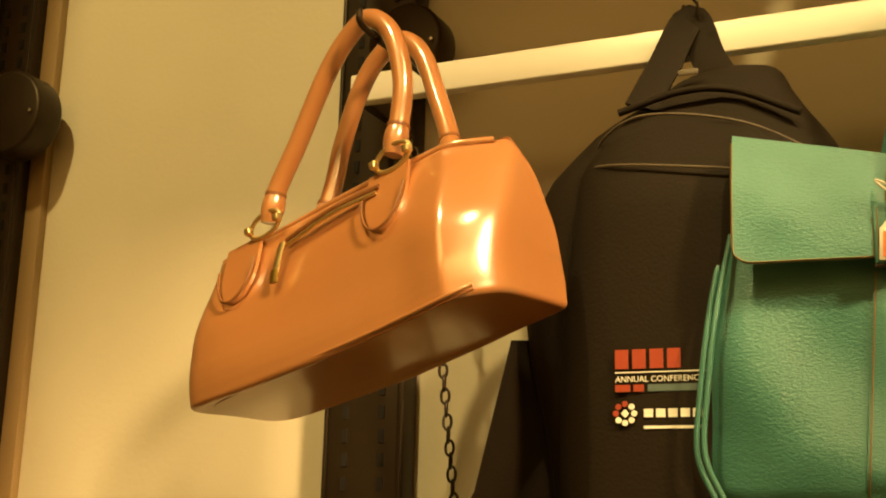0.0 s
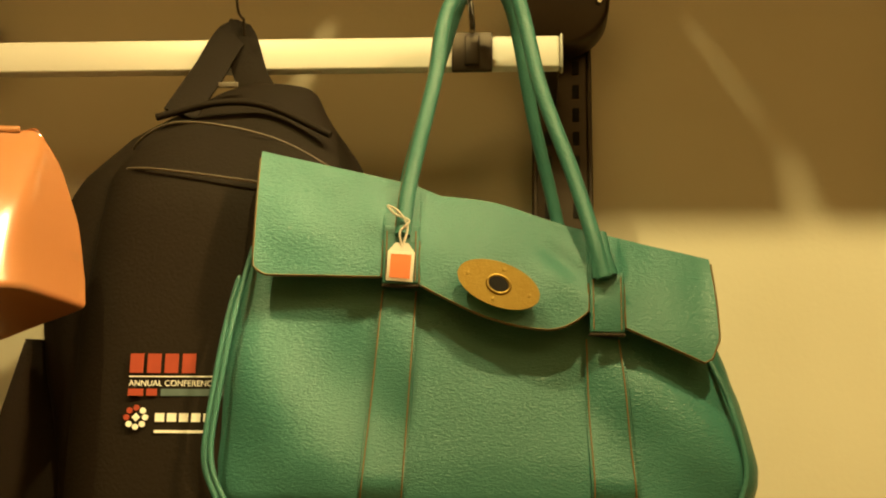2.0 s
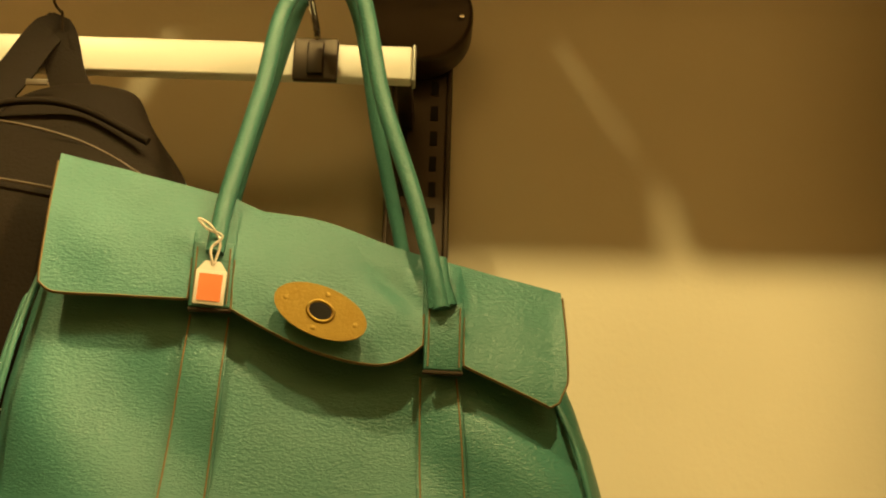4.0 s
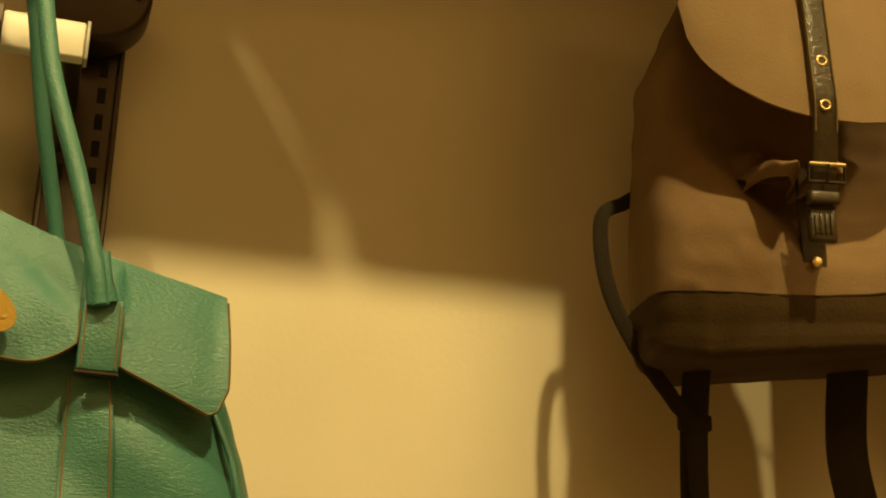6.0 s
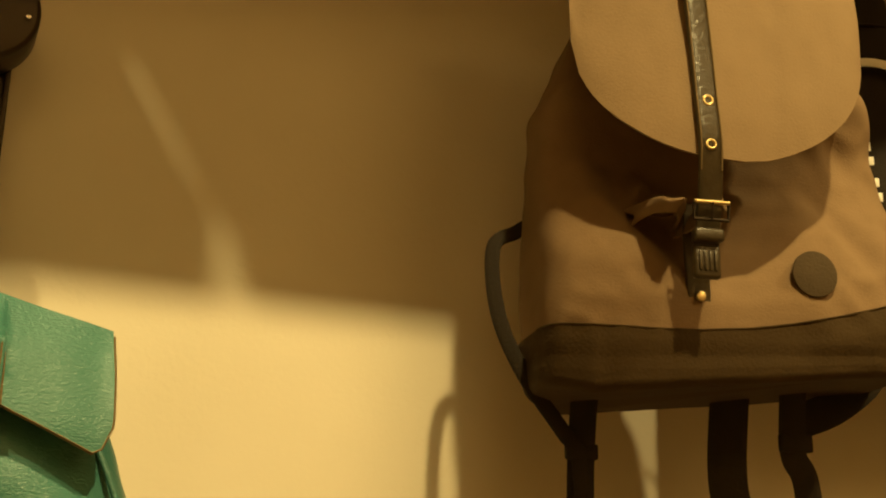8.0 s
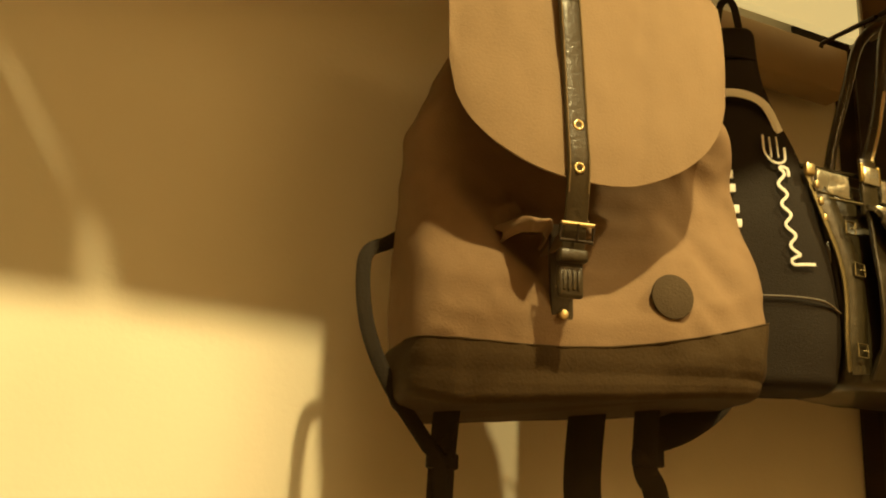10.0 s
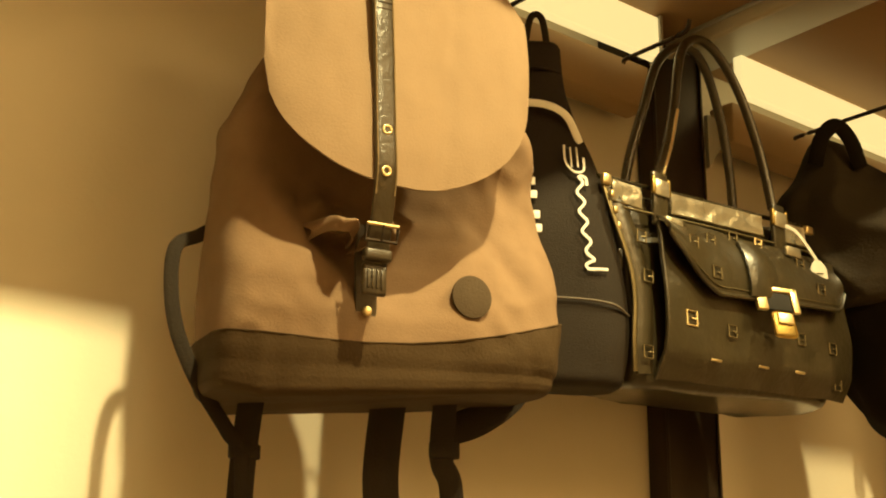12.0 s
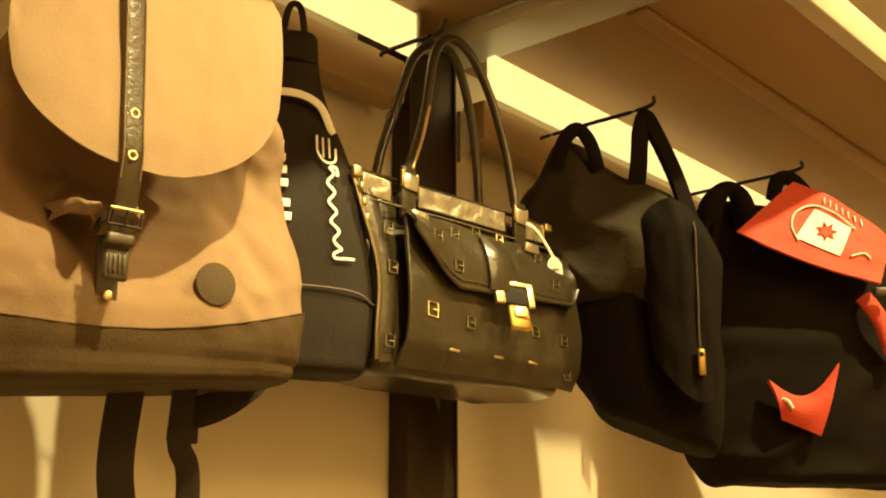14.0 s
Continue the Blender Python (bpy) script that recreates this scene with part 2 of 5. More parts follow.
def loft(rows, n=40, levels=36, power=3.2, wrinkle=0.0, wscale=14.0, seed=0.0, warp=None, cap=0.012):
    """A soft body from rows of (v, left, right, front, back): stacked rounded sections, closed at both ends."""
    bm = bmesh.new()
    v0, v1 = rows[0][0], rows[-1][0]
    rings = []
    vals = [v0 + (v1 - v0) * (0.5 - 0.5 * math.cos(math.pi * i / levels)) for i in range(levels + 1)]
    span = (v1 - v0) * 0.06
    for v in vals:
        l, r, f, b = [sum(profile(rows, min(max(v + s * span, v0), v1))[k] for s in (-1, 0, 1)) / 3 for k in range(4)]
        edge = min(v - v0, v1 - v)
        shrink = 0.0 if edge > cap else cap * (1 - math.sqrt(max(0.0, 1 - ((cap - edge) / cap) ** 2)))
        cx, cy, hx, hy = (l + r) / 2, (f + b) / 2, max((r - l) / 2 - shrink, 0.001), max((b - f) / 2 - shrink, 0.001)
        ring = []
        for s in range(n):
            w = 2 * math.pi * s / n
            c, d = math.cos(w), math.sin(w)
            x = math.copysign(abs(c) ** (2 / power), c) * hx
            y = math.copysign(abs(d) ** (2 / power), d) * hy
            ring.append(bm.verts.new((cx + x, cy + y, v)))
        rings.append(ring)
    for a, b in zip(rings, rings[1:]):
        for s in range(n):
            bm.faces.new((a[s], a[(s + 1) % n], b[(s + 1) % n], b[s]))
    bm.faces.new(rings[0][::-1])
    bm.faces.new(rings[-1])
    bm.normal_update()
    if wrinkle:
        for v in bm.verts:
            q = v.co * wscale + Vector((seed, seed * 2, seed * 3))
            v.co += v.normal * wrinkle * (noise.noise(Vector((q.x, q.y, q.z * 0.55))) + 0.5 * noise.noise(q * 2.3))
    if warp:
        for v in bm.verts:
            v.co = Vector(warp(v.co.x, v.co.y, v.co.z))
    bmesh.ops.recalc_face_normals(bm, faces=bm.faces[:])
    return bm


def sheet(fn, nu=36, nv=18, thick=0.003):
    """A sheet with thickness: fn(s, t) gives the front face's place for s, t from 0 to 1."""
    bm = bmesh.new()
    front = [[bm.verts.new(fn(i / nu, j / nv)) for i in range(nu + 1)] for j in range(nv + 1)]
    faces = [bm.faces.new((front[j][i], front[j][i + 1], front[j + 1][i + 1], front[j + 1][i])) for j in range(nv) for i in range(nu)]
    bmesh.ops.recalc_face_normals(bm, faces=faces)
    bm.normal_update()
    if sum(f.normal.y for f in faces) > 0:
        bmesh.ops.reverse_faces(bm, faces=faces)
    bmesh.ops.solidify(bm, geom=faces, thickness=thick)
    bm.normal_update()
    return bm


def merge(*parts):
    bm = bmesh.new()
    for b in parts:
        me = bpy.data.meshes.new("tmp")
        b.to_mesh(me)
        b.free()
        bm.from_mesh(me)
        bpy.data.meshes.remove(me)
    return bm


def ring_tube(center, rx, rz, r, tilt=0.0, seg=24, flat=True, arc=(0, 360)):
    pts = []
    for i in range(seg + 1):
        w = radians(arc[0] + (arc[1] - arc[0]) * i / seg)
        x, z = math.cos(w) * rx, math.sin(w) * rz
        pts.append((center[0] + x * math.cos(tilt) - z * math.sin(tilt), center[1], center[2] + x * math.sin(tilt) + z * math.cos(tilt)))
    return sweep(pts, r, seg=8, steps=0)


def structure(name, bm, mat, label, category):
    return tagged(part(name, bm, mat, None, "", smooth=True), label, category, kind="structure")


# ---------------------------------------------------------------- the setting
structure("wall_north", box(-3.0, 4.5, 0.0, 0.12, 0.0, 3.3), PLASTER, "warm cream plaster shop wall behind the hanging bags", "wall")
structure("wall_south", box(-3.0, 4.5, -4.12, -4.0, 0.0, 3.3), PLASTER, "cream plaster wall across the shop", "wall")
structure("wall_west", box(-3.12, -3.0, -4.0, 0.0, 0.0, 3.3), PLASTER, "cream plaster end wall of the shop", "wall")
structure("wall_east", box(4.5, 4.62, -4.0, 0.0, 0.0, 3.3), PLASTER, "cream plaster end wall of the shop", "wall")
structure("ceiling", box(-3.12, 4.62, -4.12, 0.12, 3.3, 3.4), CEILING, "plain off-white shop ceiling", "ceiling")
structure("floor", box(-3.12, 4.62, -4.12, 0.12, -0.1, 0.0), FLOOR, "unseen pale shop floor that bounces light upward", "floor")


def upright(x0, x1, y, knob, label, slotted=True):
    """A slotted wall standard; its round cap sits at knob = (x, z, radius)."""
    t = thing("wall_upright", label, "shelf upright", pose(0, 0, 0), "slotted uprights on the wall")
    part("post", box(x0, x1, y, -0.001, 0.25, 2.6, 0.002), STEEL_DARK, t)
    w = x1 - x0
    for a in (x0 + 0.0005, x1 - 0.0045):
        part("flange", box(a, a + 0.004, y - 0.003, y - 0.0002, 0.25, 2.6, 0.0008), STEEL_DARK, t)
    if slotted:
        first = None
        for k in (0.27, 0.73):
            for n in range(30):
                place = pose(x0 + w * k, y - 0.0002, 1.34 + n * 0.0225)
                if first is None:
                    first = part("slot", box(-0.003, 0.003, -0.001, 0.0015, 0, 0.0125), SLOT, t, smooth=False)
                    first.matrix_basis = place
                else:
                    ob = new("slot", first.data)
                    ob.parent, ob.matrix_basis = t, place
    if knob:
        x, z, r = knob
        k = part("round_cap", disc((x, y - 0.022, z), r, 0.04, 40, 0.004), STEEL_DARK, t, "round dark metal cap")
        part("screw", disc((x + r * 0.78, y - 0.044, z - 0.004), 0.0022, 0.003, 12, 0.0005), CHROME, k)
    return t


upright(-1.149, -1.089, -0.03, (-1.077, 1.852, 0.050), "dark bronze slotted wall upright with a round cap")
upright(-0.660, -0.575, -0.03, (-0.568, 1.862, 0.040), "dark bronze slotted upright behind the tan handbag")
upright(-0.022, 0.032, -0.03, (0.004, 1.868, 0.043), "dark bronze slotted upright beside the teal handbag")
upright(1.100, 1.198, -0.03, None, "wide dark upright behind the patent handbag", False)

# light strip of the far-left upright's back plate
structure("trim_1", box(-1.089, -1.066, -0.012, 0.0, 0.25, 2.6, 0.001), BROWN_BOARD, "narrow brown strip beside the upright", "trim")

bar = thing("hanging_bar", "cream white flat hanging bar between two uprights", "hanging bar", pose(0, 0, 0), "hanging bars")
part("bar", box(-0.588, 0.0, -0.138, -0.125, 1.776, 1.804, 0.002), BAR_WHITE, bar)
part("end_cap", box(0.0002, 0.003, -0.139, -0.124, 1.775, 1.805, 0.001), GREY_METAL, bar)
part("bracket", box(-0.012, 0.0, -0.1248, -0.03, 1.780, 1.800, 0.001), STEEL_DARK, bar)
part("bracket", box(-0.588, -0.576, -0.1248, -0.03, 1.780, 1.800, 0.001), STEEL_DARK, bar)

# long bars under the shelf, brightened by the glow in their material
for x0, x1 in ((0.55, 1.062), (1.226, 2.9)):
    rail = thing("hanging_bar", "cream white hanging bar under the shelf with added glow", "hanging bar", pose(0, 0, 0), "hanging bars")
    part("bar", box(x0, x1, -0.08, -0.065, 2.108, 2.166, 0.002), RAIL_GLOW, rail)
    part("end_cap", box(x1 + 0.0002, x1 + 0.005, -0.083, -0.062, 2.105, 2.169, 0.001), GREY_METAL, rail)
    part("lower_rail", box(x0, x1, -0.06, -0.02, 2.045, 2.104, 0.003), BROWN_BOARD, rail, "brown support strip below the bar")
    part("bracket", box(x1 - 0.03, x1 - 0.005, -0.0645, -0.001, 2.115, 2.155, 0.001), STEEL_DARK, rail)


def shelf(x0, x1, label):
    t = thing("wall_shelf", label, "shelf", pose(0, 0, 0), "shelves on the wall")
    part("board", box(x0, x1, -0.465, -0.001, 2.171, 2.205, 0.002), SHELF_WOOD, t)
    part("front_edge", box(x0, x1, -0.492, -0.4655, 2.158, 2.210, 0.003), SHELF_EDGE, t, "pale front edge strip")
    part("batten", box(x0, x1, -0.315, -0.285, 2.163, 2.1705, 0.002), SHELF_WOOD, t, "brown batten below the board")
    return t


shelf(-0.64, -0.087, "brown wooden wall shelf above the tan handbag")
shelf(-0.064, 1.128, "brown wooden wall shelf with a pale front edge")
shelf(1.245, 3.2, "brown wooden wall shelf above the dark backpacks")

brk = thing("shelf_gap_piece", "grey painted metal bracket between two shelves", "bracket", pose(0, 0, 0))
part("arm", box(1.131, 1.242, -0.47, -0.001, 2.168, 2.186, 0.002), GREY_METAL, brk)
part("rib", box(1.131, 1.142, -0.44, -0.001, 2.150, 2.1675, 0.002), SHELF_EDGE, brk)


# added unseen filler: keeps the middle spot's light from passing the shelf gap
filler = thing("shelf_gap_piece", "unseen dark filler added between two shelves to block light", "bracket", pose(0, 0, 0), "brackets between shelves")
part("arm", box(-0.0865, -0.0645, -0.350, -0.031, 2.173, 2.200, 0.002), STEEL_DARK, filler)
part("foot", box(-0.0840, -0.0670, -0.0305, -0.001, 2.150, 2.200, 0.002), STEEL_DARK, filler)


def gusset():
    bm = bmesh.new()
    a = [bm.verts.new(p) for p in ((1.202, -0.036, 2.085), (1.262, -0.036, 2.085), (1.202, -0.036, 2.010))]
    f = bm.faces.new(a)
    r = bmesh.ops.extrude_face_region(bm, geom=[f])
    bmesh.ops.translate(bm, verts=[v for v in r["geom"] if isinstance(v, bmesh.types.BMVert)], vec=(0, 0.006, 0))
    bmesh.ops.recalc_face_normals(bm, faces=bm.faces[:])
    return bm


part("gusset", gusset(), GREY_METAL, brk)


def hook(x, z, reach, label, bar_y=-0.085, bar_h=0.04, clip=True, up=0.02, r=0.0028):
    """A wire hook clipped over a bar, reaching out from the wall."""
    t = thing("bag_hook", label, "hook", pose(x, bar_y, z), "hooks on the bars")
    if clip:
        part("clip", merge(box(-0.0165, 0.0165, -0.006, -0.0005, -0.004, bar_h, 0.001), box(-0.006, 0.006, -0.009, -0.0062, 0.0, bar_h - 0.004, 0.001)), STEEL_DARK, t)
    pts = [(0, -0.004, bar_h), (0, -0.01, bar_h + up), (0, -reach * 0.5, bar_h + up * 0.9), (0, -reach, bar_h + up * 0.9), (0, -reach - 0.01, bar_h + up + 0.012)]
    part("wire", sweep(pts, r, seg=8), CHROME if clip else STEEL_DARK, t)
    return t


hook(-0.0715, 1.775, 0.075, "chrome wire hook clipped on the white bar", bar_y=-0.138, bar_h=0.030, up=0.004)
hook(-0.262, 1.775, 0.03, "thin wire hook holding the black backpack", bar_y=-0.138, bar_h=0.030, up=0.012, clip=False, r=0.0011)
hook(-0.494, 1.745, 0.147, "chrome wire hook holding the tan handbag", bar_y=-0.138, bar_h=0.030, up=0.002, clip=False)
hook(0.985, 2.045, 0.10, "dark wire hook holding the patent handbag", bar_h=0.03, up=0.004, clip=False)
hook(1.322, 2.045, 0.18, "dark wire hook holding a dark backpack", bar_h=0.02, up=0.002, clip=False)
hook(1.690, 2.045, 0.22, "dark wire hook holding the red flap bag", bar_h=0.02, up=0.002, clip=False)
hook(0.545, 2.045, 0.13, "dark wire hook holding the canvas backpack", bar_h=0.03, up=0.004, clip=False)
hook(0.79, 2.045, 0.10, "dark wire hook holding the black case", bar_h=0.03, up=0.004, clip=False)

# ---------------------------------------------------------------- teal handbag


def teal_handbag():
    t = thing("handbag", "teal green pebbled leather handbag with brass lock plate", "handbag", pose(-0.06, -0.222, 1.5475, 0, 0, 5.5), "handbags on the wall")

    def top(u):
        return 0.0755 + 0.006 * math.exp(-((u - 0.010) / 0.038) ** 2) - 0.205 * u + (0.006 if u < -0.03 else 0.0) * min(1.0, (-0.03 - u) / 0.02 if u < -0.03 else 0)

    def press(x, z):
        dent = 0.008 * math.exp(-((x - 0.03) / 0.06) ** 2 - ((z + 0.02) / 0.06) ** 2) + 0.006 * math.exp(-((x - 0.035 - 0.7 * (z + 0.08)) / 0.030) ** 2) * math.exp(-((z + 0.08) / 0.06) ** 2)
        fold = 0.0060 * math.sin((x * 0.9 + z * 0.8) * 48 + 0.8) * math.exp(-((z + 0.065) / 0.065) ** 2)
        fold += 0.006 * math.exp(-((x + 0.115 - 0.5 * (z + 0.06)) / 0.016) ** 2) * math.exp(-((z + 0.06) / 0.05) ** 2)
        return dent + fold

    def warp(x, y, z):
        k = min(max((z + 0.10) / 0.16, 0), 1)
        k = k * k * (3 - 2 * k)
        z2 = z - 0.20 * x * k
        return x, y + (press(x, z) if y < 0.05 else 0), z2

    rows = [(-0.138, -0.178, 0.190, 0.006, 0.125), (-0.11, -0.190, 0.205, 0.0, 0.13), (-0.05, -0.186, 0.196, 0.002, 0.12),
            (0.02, -0.172, 0.178, 0.008, 0.105), (0.075, -0.158, 0.158, 0.014, 0.075)]
    part("body", loft(rows, 96, 64, 5.0, 0.0015, 16, 3.0, warp, 0.018), GREEN, t)

    def bottom(u):
        if u < -0.070:
            r = max(0.0, (-0.150 - u)) / 0.011
            return 0.029 + 0.006 * r * r
        if u < -0.044:
            return 0.034
        if u < 0.076:
            k = (u + 0.044) / 0.12
            base = 0.024 - 0.030 * math.sin(min(k, 0.75) / 0.75 * math.pi / 2)
            return base + 0.014 * max(0, (k - 0.75) / 0.25) ** 2
        if u < 0.101:
            return 0.018
        k = (u - 0.101) / 0.066
        return -0.004 - 0.024 * min(k, 0.85) / 0.85 + 0.016 * max(0, (k - 0.85) / 0.15) ** 2

    # one flap of leather, slit twice from its lower edge for the handle tabs
    columns = 100
    stops = ((0, 34, 35, 44, 45, 78, 79, 87, 88, 100), (-0.161, -0.0712, -0.0706, -0.0446, -0.0440, 0.0755, 0.0760, 0.1010, 0.1015, 0.167))

    def fall(s, q):
        i = s * columns
        u = float(np.interp(i, *stops))
        hi, lo = top(u), bottom(u)
        if 34.5 < i < 44.5:
            lo = 0.056
        elif 78.5 < i < 87.5:
            lo = 0.028
        if q < 0.3:
            k = q / 0.3
            return (u, 0.012 + 0.075 * (1 - k) ** 1.4, hi + 0.010 * math.sin(k * math.pi / 2) - 0.012 * (1 - k))
        k = (q - 0.3) / 0.7
        z = hi + 0.010 + (lo - hi - 0.010) * k
        down = (hi + 0.010 - z) / max(hi + 0.010 - bottom(u), 0.01)
        puff = -0.010 * math.sin(min(down, 1.0) * math.pi * 0.8) - 0.006
        ripple = 0.0024 * noise.noise(Vector((u * 26, z * 30, 4.0)))
        ripple += 0.005 * math.exp(-((u - 0.058 + 0.9 * (z - 0.045)) / 0.010) ** 2) * math.exp(-((z - 0.042) / 0.016) ** 2)
        return (u, 0.010 + puff - 0.011 * down * down + ripple + 0.02 * max(0, u) * (1 - k), z)

    flap = part("flap", sheet(fall, columns, 30, 0.0035), GREEN, t, "teal leather flap slit for the handle tabs")
    left = [Vector(fall(0, 0.35 + 0.65 * i / 12)) + Vector((-0.0006, 0.0012, 0)) for i in range(12)]
    right = [Vector(fall(1, 1 - 0.65 * i / 12)) + Vector((0.0006, 0.0012, 0)) for i in range(1, 13)]
    edge = [Vector(fall(i / columns, 1.0)) + Vector((0, 0.0012, -0.0006)) for i in range(columns + 1)]
    part("raw_edge", sweep(left + edge + right, 0.0009, 0.0019, 6, steps=0), RAW_EDGE, flap, "raw tan cut edge")
    def belt(u0a, u1a, u0b, u1b, vb, name_label):
        """A belt up the front face, ending in a tab below the handle."""
        def fn(s, q):
            v = -0.132 + (vb + 0.132) * q
            k = min(max((v + 0.10) / 0.16, 0), 1)
            a, b = u0a + (u0b - u0a) * q, u1a + (u1b - u1a) * q
            u = a + (b - a) * s
            zz = v + 0.20 * u * k * k * (3 - 2 * k)
            face = profile(rows, min(max(zz, -0.138), 0.075))[2]
            return (u, face + press(u, zz) - 0.0032 + 0.010 * max(0, (-0.112 - v) / 0.02) ** 2, v)
        ob = part("belt", sheet(fn, 6, 44, 0.003), GREEN, t, name_label)
        for s in (0.06, 0.94):
            part("stitching", sweep([Vector(fn(s, i / 40)) + Vector((0, -0.0006, 0)) for i in range(41)], 0.0006, seg=5, steps=0), RAW_EDGE, ob)

    belt(-0.084, -0.052, -0.0715, -0.0445, 0.022, "stitched teal leather belt")
    belt(0.078, 0.112, 0.0745, 0.1005, -0.010, "stitched teal leather belt")

    for u0, u1, z0, z1 in ((-0.0702, -0.0446, 0.024, 0.066), (0.0764, 0.1008, -0.008, 0.036)):
        ob = part("tab", box(u0, u1, -0.0125, -0.0085, z0, z1, 0.0012), GREEN, t, "stitched teal handle tab")
        part("tab_base", box(u0 - 0.0003, u1 + 0.0003, -0.0118, -0.006, z0 - 0.002, z0 - 0.0002, 0.0003), LINING, ob, "dark lower tab edge")
        for s in (0.10, 0.90):
            u = u0 + (u1 - u0) * s
            part("stitching", sweep([(u, -0.0130, z0 + 0.002), (u, -0.0130, z1 - 0.004)], 0.0005, seg=5, steps=2), RAW_EDGE, ob)

    for y, u in ((0.004, -0.179), (0.020, -0.186)):
        part("piping", sweep([(u + 0.014, y + 0.012, 0.055), (u + 0.004, y, 0.0), (u - 0.004, y, -0.06), (u - 0.006, y, -0.10), (u + 0.006, y, -0.130)], 0.0022, seg=8), GREEN_SMOOTH, t)
    part("piping", sweep([(0.166, 0.018, -0.02), (0.178, 0.006, -0.055), (0.187, 0.004, -0.10), (0.178, 0.008, -0.134)], 0.0022, seg=8), GREEN_SMOOTH, t)

    front = [(-0.0565, -0.0150, 0.058), (-0.052, -0.008, 0.10), (-0.036, 0.0, 0.18), (-0.026, 0.012, 0.245), (0.0, 0.018, 0.285), (0.026, 0.014, 0.262),
             (0.044, 0.004, 0.18), (0.066, -0.006, 0.11), (0.0805, -0.0150, 0.055), (0.086, -0.0160, 0.030)]
    part("handle", sweep(front, 0.0057, seg=14, steps=10), GREEN_SMOOTH, t, "round rolled teal handle")
    back = [(-0.062, 0.10, 0.075), (-0.055, 0.085, 0.13), (-0.036, 0.06, 0.20), (-0.014, 0.035, 0.268), (0.006, 0.032, 0.283), (0.026, 0.045, 0.26),
            (0.046, 0.075, 0.18), (0.066, 0.10, 0.11), (0.076, 0.105, 0.06)]
    part("handle", sweep(back, 0.0053, seg=14, steps=10), GREEN_SMOOTH, t, "round rolled teal handle")
    seam = [(p[0] - 0.0054, p[1] + 0.004, p[2]) for p in front[:5]]
    part("handle_seam", sweep(seam, 0.0012, seg=6, steps=10), RAW_EDGE, t)
    part("handle_foot", sweep([(0.083, -0.0125, 0.064), (0.084, -0.0155, 0.046), (0.087, -0.0145, 0.032)], 0.0082, 0.0045, 12, taper=lambda k: 0.72 + 0.45 * k), GREEN_SMOOTH, t)

    plate = part("lock_plate", disc((0.011, -0.0242, 0.0222), 0.0300, 0.0012, 48, 0, 0.52, radians(20)), GOLD, t, "oval brushed brass lock plate")
    c, s = math.cos(radians(20)), math.sin(radians(20))
    for x, z in ((-0.023, 0.0), (0.023, 0.0), (0.0, 0.0112), (0.0, -0.0112)):
        part("rivet", disc((0.011 + x * c + z * s, -0.0249, 0.0222 - x * s + z * c), 0.0015, 0.0004, 14, 0.0001), GOLD, plate)
    part("lock_rim", ring_tube((0.011, -0.0250, 0.0222), 0.0082, 0.0062, 0.0011, radians(-20)), GOLD, plate, "raised brass rim of the lock")
    part("turn_lock_hole", disc((0.011, -0.0249, 0.0222), 0.0078, 0.0010, 28, 0, 0.74, radians(20)), SLOT, plate, "dark turn lock opening")

    tag = thing("price_tag", "white card price tag with orange label on white string", "price tag", t.matrix_world @ pose(-0.0575, -0.017, 0.0375, 4, 3, 0))
    part("card", box(-0.0095, 0.0095, -0.0008, 0.0008, -0.0130, 0.0085, 0.0006), PAPER, tag)
    part("card_top", sweep([(0, 0, 0.0083), (0, 0, 0.0145)], 0.0092, 0.0008, 8, steps=2, taper=lambda k: 1 - 0.5 * k, square=True), PAPER, tag)
    part("label", box(-0.0072, 0.0072, -0.0014, -0.0009, -0.0108, 0.0062), ORANGE_CARD, tag, "blank orange label")
    part("string", sweep([(0, -0.001, 0.012), (-0.002, -0.002, 0.022), (0.004, -0.003, 0.030), (-0.006, -0.003, 0.034), (-0.012, -0.002, 0.040), (-0.004, -0.004, 0.036), (0.003, -0.002, 0.026), (0.001, -0.001, 0.013)], 0.0009, seg=6), STRING, tag)
    return t


teal_handbag()

# ---------------------------------------------------------------- tan handbag


